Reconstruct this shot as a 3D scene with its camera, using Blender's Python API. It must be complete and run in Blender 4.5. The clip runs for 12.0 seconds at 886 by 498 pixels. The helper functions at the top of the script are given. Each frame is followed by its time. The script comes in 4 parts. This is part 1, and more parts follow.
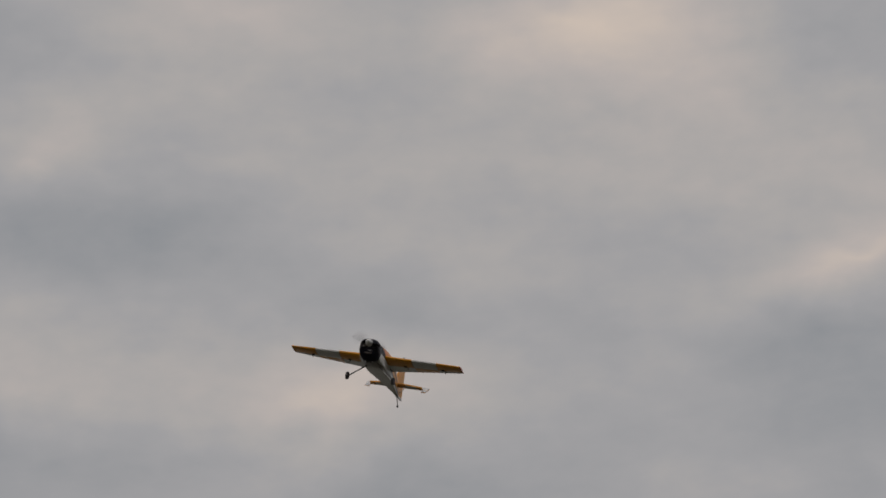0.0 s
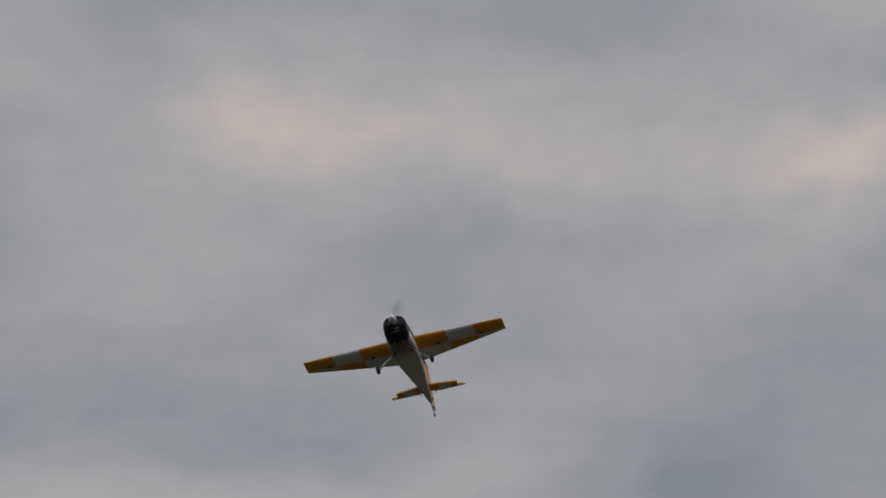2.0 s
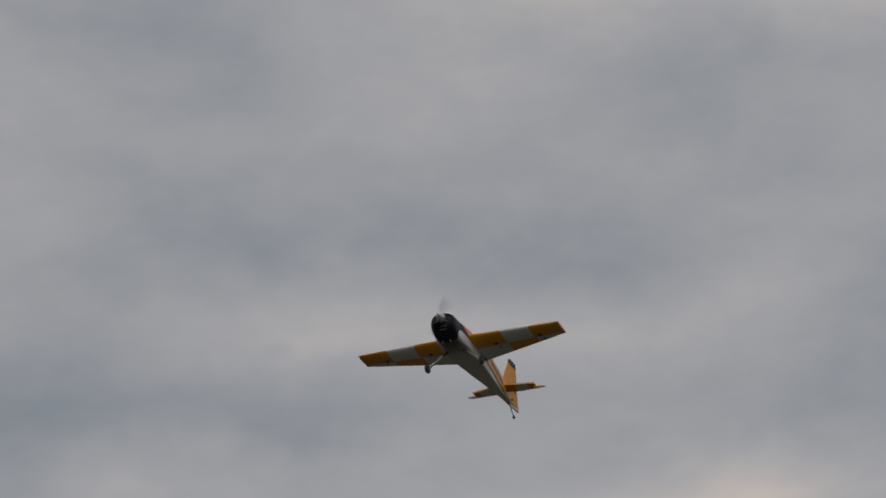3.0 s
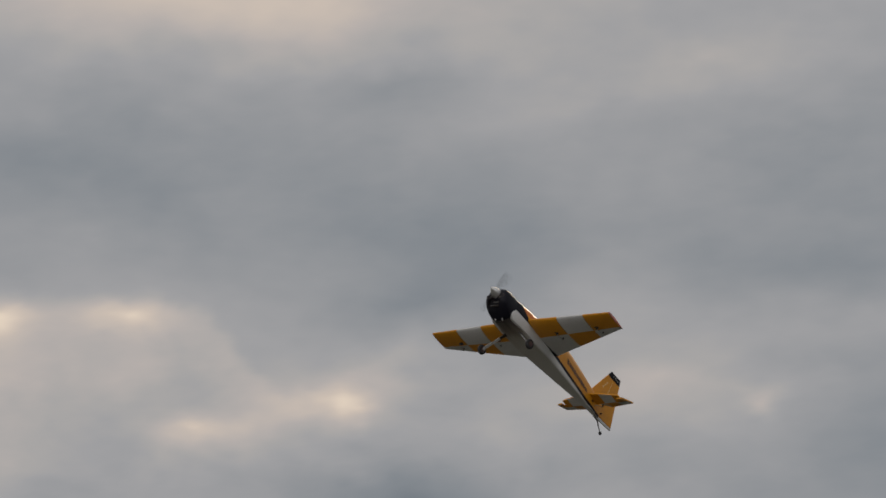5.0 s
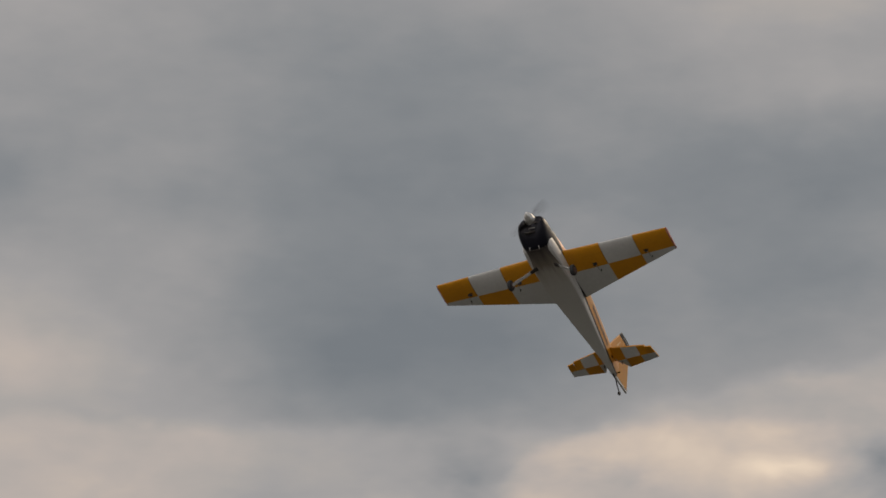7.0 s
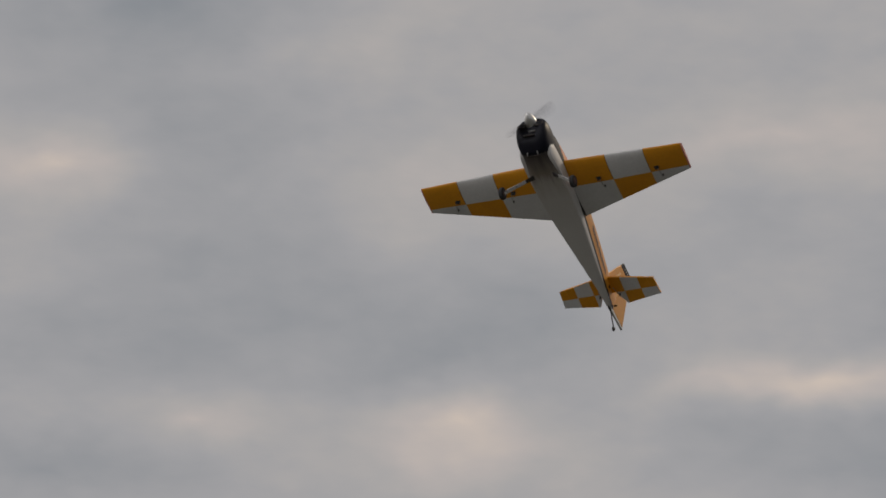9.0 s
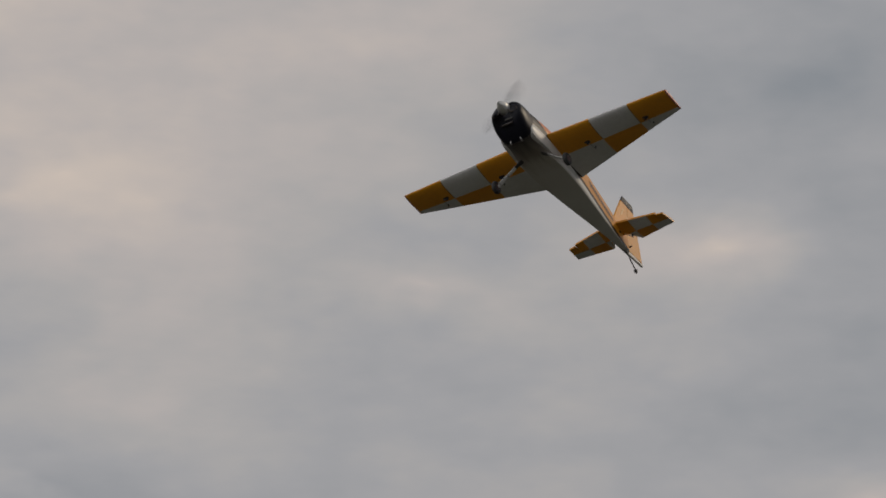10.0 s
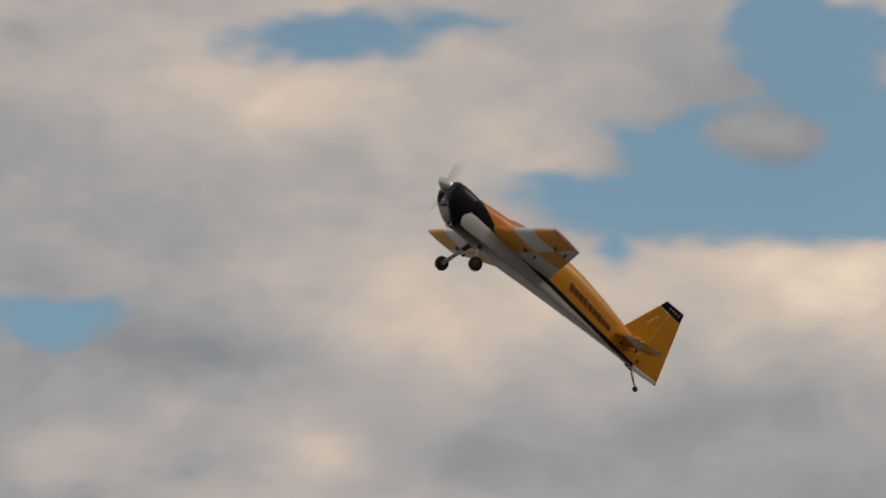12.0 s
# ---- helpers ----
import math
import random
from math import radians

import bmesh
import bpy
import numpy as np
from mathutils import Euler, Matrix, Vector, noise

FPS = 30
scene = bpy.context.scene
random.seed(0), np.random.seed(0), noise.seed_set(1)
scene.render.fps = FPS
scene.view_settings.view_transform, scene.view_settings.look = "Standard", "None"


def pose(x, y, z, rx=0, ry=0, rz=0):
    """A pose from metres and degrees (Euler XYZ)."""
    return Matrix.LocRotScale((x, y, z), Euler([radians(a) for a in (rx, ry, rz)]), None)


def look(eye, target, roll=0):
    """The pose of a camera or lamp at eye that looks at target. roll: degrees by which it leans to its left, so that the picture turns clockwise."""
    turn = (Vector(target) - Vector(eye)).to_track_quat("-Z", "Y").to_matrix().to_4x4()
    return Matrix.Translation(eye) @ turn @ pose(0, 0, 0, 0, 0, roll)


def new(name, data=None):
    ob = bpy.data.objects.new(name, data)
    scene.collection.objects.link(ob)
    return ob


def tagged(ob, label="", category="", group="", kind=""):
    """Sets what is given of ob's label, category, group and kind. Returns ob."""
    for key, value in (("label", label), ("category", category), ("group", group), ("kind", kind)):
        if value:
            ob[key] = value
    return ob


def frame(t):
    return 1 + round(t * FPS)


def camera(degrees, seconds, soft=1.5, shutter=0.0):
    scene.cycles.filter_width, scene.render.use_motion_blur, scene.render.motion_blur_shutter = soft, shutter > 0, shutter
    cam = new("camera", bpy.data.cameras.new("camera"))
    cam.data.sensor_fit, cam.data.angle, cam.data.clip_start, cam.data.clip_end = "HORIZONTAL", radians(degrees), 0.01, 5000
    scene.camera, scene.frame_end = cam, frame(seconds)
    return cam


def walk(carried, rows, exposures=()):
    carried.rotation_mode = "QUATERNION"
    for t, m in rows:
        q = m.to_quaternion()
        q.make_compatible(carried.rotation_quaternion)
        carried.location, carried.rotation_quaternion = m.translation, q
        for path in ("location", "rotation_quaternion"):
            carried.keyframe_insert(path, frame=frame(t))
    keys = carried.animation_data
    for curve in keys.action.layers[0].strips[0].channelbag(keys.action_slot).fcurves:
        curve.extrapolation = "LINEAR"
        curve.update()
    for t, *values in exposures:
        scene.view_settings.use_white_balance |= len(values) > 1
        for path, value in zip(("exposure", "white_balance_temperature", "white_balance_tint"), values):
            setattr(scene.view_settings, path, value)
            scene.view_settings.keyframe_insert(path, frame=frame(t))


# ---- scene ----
# A radio-controlled aerobatic model of 2.2 m span, filmed from the ground
# with a long lens under a broken evening overcast.
cam = camera(12.0, 12.0, soft=1.6, shutter=0.4)
walk(cam, [
    (0.00, pose(0, 0, 1.6, 116.003, 0, 0.000)),
    (0.25, pose(0, 0, 1.6, 115.496, 0, 1.126)),
    (0.50, pose(0, 0, 1.6, 115.075, 0, 2.232)),
    (0.75, pose(0, 0, 1.6, 114.714, 0, 3.315)),
    (1.00, pose(0, 0, 1.6, 114.181, 0, 4.316)),
    (1.25, pose(0, 0, 1.6, 113.799, 0, 5.061)),
    (1.50, pose(0, 0, 1.6, 113.510, 0, 5.859)),
    (1.75, pose(0, 0, 1.6, 113.219, 0, 6.693)),
    (2.00, pose(0, 0, 1.6, 112.898, 0, 7.511)),
    (2.25, pose(0, 0, 1.6, 112.395, 0, 8.437)),
    (2.50, pose(0, 0, 1.6, 111.793, 0, 9.416)),
    (2.75, pose(0, 0, 1.6, 111.156, 0, 10.425)),
    (3.00, pose(0, 0, 1.6, 110.495, 0, 11.466)),
    (3.20, pose(0, 0, 1.6, 109.975, 0, 12.377)),
    (3.25, pose(0, 0, 1.6, 109.850, 0, 12.634)),
    (3.50, pose(0, 0, 1.6, 109.274, 0, 14.114)),
    (3.75, pose(0, 0, 1.6, 108.693, 0, 15.814)),
    (4.00, pose(0, 0, 1.6, 108.117, 0, 17.693)),
    (4.25, pose(0, 0, 1.6, 107.620, 0, 19.682)),
    (4.50, pose(0, 0, 1.6, 107.177, 0, 21.830)),
    (4.75, pose(0, 0, 1.6, 106.802, 0, 24.175)),
    (4.80, pose(0, 0, 1.6, 106.729, 0, 24.669)),
    (5.00, pose(0, 0, 1.6, 106.443, 0, 26.715)),
    (5.25, pose(0, 0, 1.6, 106.029, 0, 29.296)),
    (5.50, pose(0, 0, 1.6, 105.508, 0, 31.836)),
    (5.75, pose(0, 0, 1.6, 105.127, 0, 34.348)),
    (6.00, pose(0, 0, 1.6, 104.906, 0, 36.829)),
    (6.25, pose(0, 0, 1.6, 104.878, 0, 39.360)),
    (6.50, pose(0, 0, 1.6, 105.011, 0, 41.932)),
    (6.70, pose(0, 0, 1.6, 105.088, 0, 43.910)),
    (6.75, pose(0, 0, 1.6, 105.101, 0, 44.399)),
    (7.00, pose(0, 0, 1.6, 105.146, 0, 46.827)),
    (7.25, pose(0, 0, 1.6, 105.191, 0, 49.238)),
    (7.50, pose(0, 0, 1.6, 105.269, 0, 51.464)),
    (7.75, pose(0, 0, 1.6, 105.343, 0, 53.707)),
    (8.00, pose(0, 0, 1.6, 105.449, 0, 55.957)),
    (8.25, pose(0, 0, 1.6, 105.595, 0, 58.201)),
    (8.30, pose(0, 0, 1.6, 105.644, 0, 58.646)),
    (8.50, pose(0, 0, 1.6, 105.904, 0, 60.414)),
    (8.75, pose(0, 0, 1.6, 106.295, 0, 62.626)),
    (9.00, pose(0, 0, 1.6, 106.633, 0, 64.842)),
    (9.25, pose(0, 0, 1.6, 106.985, 0, 67.082)),
    (9.50, pose(0, 0, 1.6, 107.344, 0, 69.367)),
    (9.75, pose(0, 0, 1.6, 107.620, 0, 71.796)),
    (10.00, pose(0, 0, 1.6, 107.755, 0, 74.335)),
    (10.25, pose(0, 0, 1.6, 107.798, 0, 76.946)),
    (10.50, pose(0, 0, 1.6, 107.862, 0, 79.544)),
    (10.75, pose(0, 0, 1.6, 107.865, 0, 82.060)),
    (11.00, pose(0, 0, 1.6, 107.779, 0, 84.723)),
    (11.25, pose(0, 0, 1.6, 107.598, 0, 88.045)),
    (11.50, pose(0, 0, 1.6, 107.396, 0, 91.940)),
    (11.75, pose(0, 0, 1.6, 107.233, 0, 96.238)),
    (12.00, pose(0, 0, 1.6, 107.114, 0, 100.591)),
], exposures=[(0, 0.0, 6500, 11), (1.0, 0.0, 6450, 11), (2.0, 0.0, 6350, 11), (3.2, 0.0, 6320, 11), (5.0, 0.0, 6450, 10), (5.5, 0.0, 6540, 10),
              (6.0, 0.0, 6760, 11), (6.7, 0.0, 6740, 11), (8.5, 0.0, 6560, 11), (9.5, 0.0, 6400, 11), (10.5, 0.0, 6470, 10), (11.0, 0.0, 6540, 10),
              (11.5, 0.0, 6580, 10), (12.0, 0.0, 6740, 11)])

# ---- sky and sun ----
SUN_AZ, SUN_EL = -8.0, 33.0          # degrees to the right of +y, and up


def wire(tree, a, b):
    tree.links.new(a, b)


def make_sky():
    world = bpy.data.worlds.new("evening_sky")
    scene.world = world
    world.use_nodes = True
    tree = world.node_tree
    tree.nodes.clear()

    def node(kind):
        return tree.nodes.new(kind)

    def maths(op, a, b=None, c=None):
        n = node("ShaderNodeMath")
        n.operation = op
        for i, v in enumerate((a, b, c)):
            if v is None:
                continue
            if isinstance(v, (int, float)):
                n.inputs[i].default_value = v
            else:
                wire(tree, v, n.inputs[i])
        return n.outputs[0]

    coords = node("ShaderNodeTexCoord")
    xyz = node("ShaderNodeSeparateXYZ")
    wire(tree, coords.outputs["Generated"], xyz.inputs[0])
    # degrees round to the left of +y, and degrees up
    az = maths("MULTIPLY", maths("ARCTAN2", maths("MULTIPLY", xyz.outputs[0], -1.0), xyz.outputs[1]), 0.94 * 180 / math.pi)
    el = maths("MULTIPLY", maths("ARCSINE", xyz.outputs[2]), 180 / math.pi)
    flat = node("ShaderNodeCombineXYZ")
    wire(tree, az, flat.inputs[0])
    wire(tree, el, flat.inputs[1])

    def noise_at(scale, detail, rough, stretch, seed):
        m = node("ShaderNodeMapping")
        m.inputs["Location"].default_value = (seed, seed * 0.7, seed * 0.3)
        m.inputs["Scale"].default_value = (scale, scale * stretch, scale)
        wire(tree, flat.outputs[0], m.inputs["Vector"])
        n = node("ShaderNodeTexNoise")
        n.inputs["Scale"].default_value = 1.0
        n.inputs["Detail"].default_value = detail
        n.inputs["Roughness"].default_value = rough
        wire(tree, m.outputs[0], n.inputs["Vector"])
        return n

    # ragged outlines: the sky coordinates are pushed about by noise
    def pushed(amounts):
        last = flat.outputs[0]
        for scale, size, seed in amounts:
            n = noise_at(scale, 2.0, 0.5, 1.2, seed)
            v = node("ShaderNodeVectorMath")
            v.operation = "MULTIPLY_ADD"
            wire(tree, n.outputs["Color"], v.inputs[0])
            v.inputs[1].default_value = (size, size * 0.75, 0)
            wire(tree, last, v.inputs[2])
            o = node("ShaderNodeVectorMath")
            o.operation = "SUBTRACT"
            wire(tree, v.outputs[0], o.inputs[0])
            o.inputs[1].default_value = (size * 0.5, size * 0.375, 0)
            last = o.outputs[0]
        return last

    soft = pushed(((0.45, 1.3, 3.0), (1.7, 0.45, 9.0)))
    billow = pushed(((0.7, 0.55, 17.0), (2.2, 0.34, 23.0), (6.0, 0.12, 5.0)))

    class Field:
        """A sum of soft patches of cloud: u, v, half sizes, tilt, amount."""

        def __init__(self, where):
            self.where, self.total = where, 0.0

        def patch(self, u, v, half_u, half_v, tilt, amount):
            m = node("ShaderNodeMapping")
            m.vector_type = "TEXTURE"
            m.inputs["Location"].default_value = (u, v, 0)
            m.inputs["Rotation"].default_value = (0, 0, radians(tilt))
            m.inputs["Scale"].default_value = (half_u, half_v, 1)
            wire(tree, self.where, m.inputs["Vector"])
            g = node("ShaderNodeTexGradient")
            g.gradient_type = "QUADRATIC_SPHERE"
            wire(tree, m.outputs[0], g.inputs["Vector"])
            self.total = maths("MULTIPLY_ADD", g.outputs["Fac"], amount, self.total)

    cloud = Field(soft)
    cloud.patch(-1.78, 29.14, 4.97, 1.59, 0, 0.25)
    cloud.patch(-3.40, 28.19, 7.96, 2.39, 0, 0.22)
    cloud.patch(5.86, 27.18, 2.59, 1.19, 0, 0.25)
    cloud.patch(1.77, 23.85, 4.97, 1.59, 0, 0.25)
    cloud.patch(-5.73, 25.81, 2.98, 0.80, -15, 0.25)
    cloud.patch(6.04, 25.95, 4.97, 2.98, 0, -0.18)
    cloud.patch(-5.88, 28.86, 2.39, 1.59, 0, -0.20)
    cloud.patch(-5.51, 24.67, 2.98, 1.59, 0, -0.15)
    cloud.patch(5.34, 22.99, 4.97, 1.59, 0, -0.20)
    cloud.patch(7.92, 24.49, 5.57, 1.59, 0, 0.28)
    cloud.patch(1.12, 24.14, 3.58, 1.39, 0, 0.25)
    cloud.patch(11.27, 25.39, 2.98, 2.98, 0, -0.25)
    cloud.patch(4.58, 26.12, 7.96, 1.79, 0, -0.10)
    cloud.patch(10.00, 20.69, 5.97, 1.99, 0, -0.20)
    cloud.patch(2.30, 20.87, 7.96, 2.39, 0, -0.25)
    cloud.patch(12.69, 19.21, 5.97, 0.99, 0, 0.20)
    cloud.patch(3.75, 19.85, 2.98, 1.99, 0, -0.25)
    cloud.patch(14.59, 23.29, 2.98, 3.58, 0, -0.15)
    cloud.patch(13.81, 19.51, 5.97, 1.19, 0, 0.12)
    cloud.patch(14.68, 17.35, 2.98, 1.59, 0, 0.12)
    cloud.patch(12.65, 17.83, 2.98, 2.39, 0, -0.20)
    cloud.patch(8.82, 20.42, 3.98, 1.19, 0, -0.20)
    cloud.patch(6.78, 16.92, 4.38, 1.39, -10, 0.30)
    cloud.patch(22.32, 14.74, 5.97, 1.59, -15, 0.25)
    cloud.patch(27.65, 19.59, 3.98, 1.19, 0, 0.20)
    cloud.patch(21.54, 18.80, 6.96, 1.19, -10, 0.20)
    cloud.patch(25.70, 16.64, 6.96, 2.39, 0, -0.35)
    cloud.patch(25.73, 18.71, 2.98, 0.80, 0, -0.20)
    cloud.patch(18.21, 15.45, 3.98, 0.80, 0, 0.15)
    cloud.patch(33.53, 14.26, 8.95, 3.18, 0, 0.25)
    cloud.patch(26.08, 14.71, 4.97, 0.80, -20, 0.20)
    cloud.patch(25.31, 15.77, 5.97, 2.39, 0, -0.35)
    cloud.patch(32.45, 17.57, 8.95, 1.19, 0, -0.25)
    cloud.patch(36.34, 13.00, 9.95, 2.98, -20, 0.25)
    cloud.patch(43.01, 13.91, 8.95, 2.59, 0, -0.35)
    cloud.patch(38.54, 17.17, 8.95, 0.99, 0, 0.15)
    cloud.patch(34.02, 17.47, 2.39, 1.19, 0, -0.25)
    cloud.patch(43.04, 15.83, 5.97, 1.19, 0, -0.20)
    cloud.patch(41.51, 12.25, 9.95, 1.79, 0, 0.20)
    cloud.patch(55.83, 14.81, 2.59, 0.80, 0, 0.30)
    cloud.patch(54.63, 14.50, 2.39, 0.99, 0, 0.25)
    cloud.patch(57.25, 14.72, 3.98, 0.80, 0, 0.20)
    cloud.patch(56.52, 17.95, 6.96, 0.99, 0, 0.22)
    cloud.patch(60.80, 14.19, 1.59, 1.19, 0, 0.25)
    cloud.patch(49.97, 13.75, 2.59, 1.99, 0, 0.25)
    cloud.patch(59.86, 15.44, 4.97, 1.59, 0, -0.20)
    cloud.patch(50.14, 15.74, 3.98, 2.39, 0, -0.25)
    cloud.patch(60.31, 12.60, 4.97, 1.39, 0, -0.20)
    cloud.patch(66.19, 17.64, 2.19, 0.99, 0, 0.28)
    cloud.patch(64.25, 14.16, 2.98, 1.39, 0, 0.25)
    cloud.patch(60.83, 14.18, 2.39, 1.19, 0, 0.25)
    cloud.patch(62.33, 15.71, 5.97, 2.39, 0, -0.10)
    cloud.patch(66.38, 13.58, 2.98, 1.19, 0, -0.20)
    cloud.patch(70.21, 17.28, 2.59, 0.80, 0, 0.25)
    cloud.patch(64.70, 20.04, 3.98, 1.59, 0, -0.20)
    cloud.patch(60.60, 15.46, 3.98, 1.99, 0, -0.25)
    cloud.patch(77.92, 18.53, 2.19, 0.99, -10, 0.40)
    cloud.patch(78.24, 19.37, 4.97, 1.19, 0, 0.20)
    cloud.patch(78.40, 15.99, 5.97, 1.39, 0, -0.25)
    cloud.patch(78.10, 20.21, 5.97, 0.99, 0, -0.15)
    cloud.patch(75.41, 16.95, 5.97, 1.19, 0, -0.10)
    cloud.patch(81.80, 20.32, 8.95, 1.59, 0, -0.30)
    cloud.patch(79.59, 15.99, 6.96, 1.59, 0, -0.25)
    cloud.patch(87.85, 16.59, 5.97, 1.59, 0, 0.30)
    cloud.patch(84.85, 17.10, 3.98, 1.39, 0, 0.25)
    cloud.patch(85.64, 20.16, 2.98, 1.19, 0, 0.20)
    cloud.patch(84.09, 14.57, 5.97, 0.99, 0, 0.30)
    cloud.patch(82.57, 19.40, 2.98, 0.80, 0, 0.15)
    cloud.patch(96.72, 18.95, 7.96, 1.79, 0, 0.30)
    cloud.patch(93.29, 18.35, 1.99, 0.80, 0, 0.25)
    cloud.patch(90.30, 16.76, 3.98, 1.19, 0, 0.30)
    cloud.patch(95.19, 16.20, 3.98, 1.59, 0, 0.25)
    cloud.patch(96.07, 14.35, 1.59, 0.99, 0, 0.25)
    cloud.patch(97.80, 15.56, 4.97, 1.19, 0, -0.30)
    cloud.patch(90.70, 15.09, 4.97, 1.59, 0, -0.15)
    cloud.patch(94.06, 14.36, 3.98, 1.19, 0, -0.20)
    cloud.patch(87.89, 16.11, 19.90, 6.96, 0, 0.16)
    cloud.patch(41.55, 16.08, 17.91, 4.97, 0, -0.25)
    cloud.patch(8.35, 18.41, 17.91, 2.98, 0, -0.15)
    cloud.patch(76.36, 20.05, 15.92, 4.97, 0, 0.25)
    cloud.patch(77.44, 16.58, 11.94, 5.97, 0, 0.10)
    cloud.patch(8.61, 21.66, 5.17, 3.98, 0, -0.08)
    cloud.patch(7.09, 24.90, 7.96, 3.58, 0, 0.15)
    cloud.patch(5.52, 22.89, 4.97, 3.58, 0, 0.10)
    cloud.patch(11.58, 20.57, 4.97, 3.58, 0, -0.12)
    cloud.patch(15.65, 20.42, 3.98, 3.58, 0, -0.10)
    cloud.patch(20.67, 17.47, 5.17, 5.17, 0, -0.15)
    cloud.patch(26.59, 16.44, 4.97, 3.58, 0, 0.15)
    cloud.patch(22.02, 13.97, 6.96, 2.98, 0, -0.10)
    cloud.patch(38.19, 12.62, 6.96, 3.58, 0, -0.15)
    cloud.patch(81.93, 19.59, 4.97, 3.58, 0, -0.20)
    cloud.patch(84.94, 17.09, 5.97, 2.98, 0, -0.15)
    cloud.patch(90.18, 14.62, 4.97, 2.98, 0, -0.15)
    cloud.patch(61.19, 15.85, 4.97, 3.58, 0, 0.10)
    cloud.patch(60.71, 19.54, 4.97, 3.58, 0, -0.10)
    cloud.patch(79.28, 20.05, 5.97, 3.58, 0, 0.15)
    cloud.patch(70.35, 16.59, 5.97, 4.97, 0, -0.12)
    cloud.patch(95.95, 17.27, 8.95, 3.18, 0, 0.22)
    cloud.patch(9.47, 24.39, 3.98, 4.38, 0, -0.10)
    cloud.patch(5.58, 21.72, 5.97, 2.98, 0, -0.10)
    cloud.patch(70.51, 18.07, 6.96, 6.96, 0, 0.10)
    cloud.patch(83.29, 17.29, 6.96, 3.98, 0, 0.12)
    cloud.patch(35.57, 14.52, 6.96, 4.38, -25, -0.12)
    cloud.patch(43.82, 17.19, 6.96, 3.98, 0, -0.12)
    cloud.patch(25.38, 13.01, 4.97, 2.98, 0, -0.15)
    cloud.patch(26.02, 17.85, 4.97, 2.59, 0, -0.08)
    cloud.patch(8.71, 21.56, 5.97, 3.98, 0, 0.10)
    cloud.patch(26.08, 14.56, 6.37, 0.99, -20, 0.12)
    cloud.patch(35.03, 14.96, 4.58, 3.18, 0, -0.12)
    cloud.patch(8.88, 21.79, 6.96, 3.98, 0, 0.10)
    cloud.patch(79.22, 17.80, 4.97, 4.97, 0, 0.10)
    cloud.patch(7.10, 24.46, 3.98, 3.18, 0, -0.12)
    cloud.patch(7.06, 22.93, 4.38, 2.39, 0, -0.08)
    cloud.patch(34.88, 12.21, 4.97, 2.39, 0, -0.10)
    cloud.patch(44.08, 12.21, 4.97, 2.39, 0, -0.12)
    cloud.patch(90.07, 19.31, 3.98, 2.39, 0, -0.12)
    cloud.patch(98.99, 17.06, 4.97, 2.98, 0, -0.12)
    cloud.patch(7.43, 22.72, 4.38, 3.98, 0, -0.12)
    cloud.patch(7.69, 24.96, 3.98, 3.18, 0, -0.08)
    cloud.patch(39.66, 12.60, 4.97, 2.98, 0, -0.10)
    cloud.patch(29.66, 14.85, 3.98, 2.98, 0, -0.08)
    cloud.patch(34.04, 17.60, 4.38, 1.39, 0, 0.16)
    cloud.patch(33.36, 17.40, 3.98, 1.19, 0, 0.12)
    cloud.patch(60.19, 15.46, 3.58, 1.39, 0, 0.14)
    cloud.patch(60.87, 14.11, 2.39, 0.99, 0, -0.14)
    cloud.patch(82.90, 17.36, 5.97, 2.98, 0, -0.10)
    cloud.patch(81.62, 15.93, 4.97, 1.99, 0, 0.14)
    cloud.patch(77.98, 19.62, 4.97, 2.98, 0, -0.10)
    cloud.patch(75.04, 15.28, 3.98, 2.98, 0, -0.10)
    cloud.patch(90.44, 16.44, 6.96, 1.79, 0, 0.04)
    cloud.patch(81.66, 15.96, 4.38, 3.38, 0, -0.16)
    cloud.patch(84.80, 16.17, 4.97, 2.98, 0, -0.06)
    cloud.patch(89.96, 15.07, 3.98, 2.98, 0, -0.08)
    cloud.patch(95.56, 15.58, 3.98, 1.39, 0, 0.10)
    cloud.patch(-6.00, 22.50, 4.80, 3.20, 0, -0.08)
    cloud.patch(-6.00, 24.70, 4.80, 3.20, 0, -0.08)
    cloud.patch(-6.00, 26.90, 4.80, 3.20, 0, 0.12)
    cloud.patch(-2.80, 20.30, 4.80, 3.20, 0, 0.04)
    cloud.patch(-2.80, 22.50, 4.80, 3.20, 0, 0.10)
    cloud.patch(-2.80, 24.70, 4.80, 3.20, 0, 0.08)
    cloud.patch(-2.80, 29.10, 4.80, 3.20, 0, 0.12)
    cloud.patch(0.40, 22.50, 4.80, 3.20, 0, -0.21)
    cloud.patch(0.40, 24.70, 4.80, 3.20, 0, -0.04)
    cloud.patch(0.40, 26.90, 4.80, 3.20, 0, 0.05)
    cloud.patch(3.60, 18.10, 4.80, 3.20, 0, -0.25)
    cloud.patch(3.60, 22.50, 4.80, 3.20, 0, 0.03)
    cloud.patch(3.60, 24.70, 4.80, 3.20, 0, -0.03)
    cloud.patch(3.60, 29.10, 4.80, 3.20, 0, 0.19)
    cloud.patch(6.80, 15.90, 4.80, 3.20, 0, 0.06)
    cloud.patch(6.80, 20.30, 4.80, 3.20, 0, 0.09)
    cloud.patch(6.80, 22.50, 4.80, 3.20, 0, -0.05)
    cloud.patch(6.80, 24.70, 4.80, 3.20, 0, 0.15)
    cloud.patch(6.80, 29.10, 4.80, 3.20, 0, -0.06)
    cloud.patch(10.00, 15.90, 4.80, 3.20, 0, 0.16)
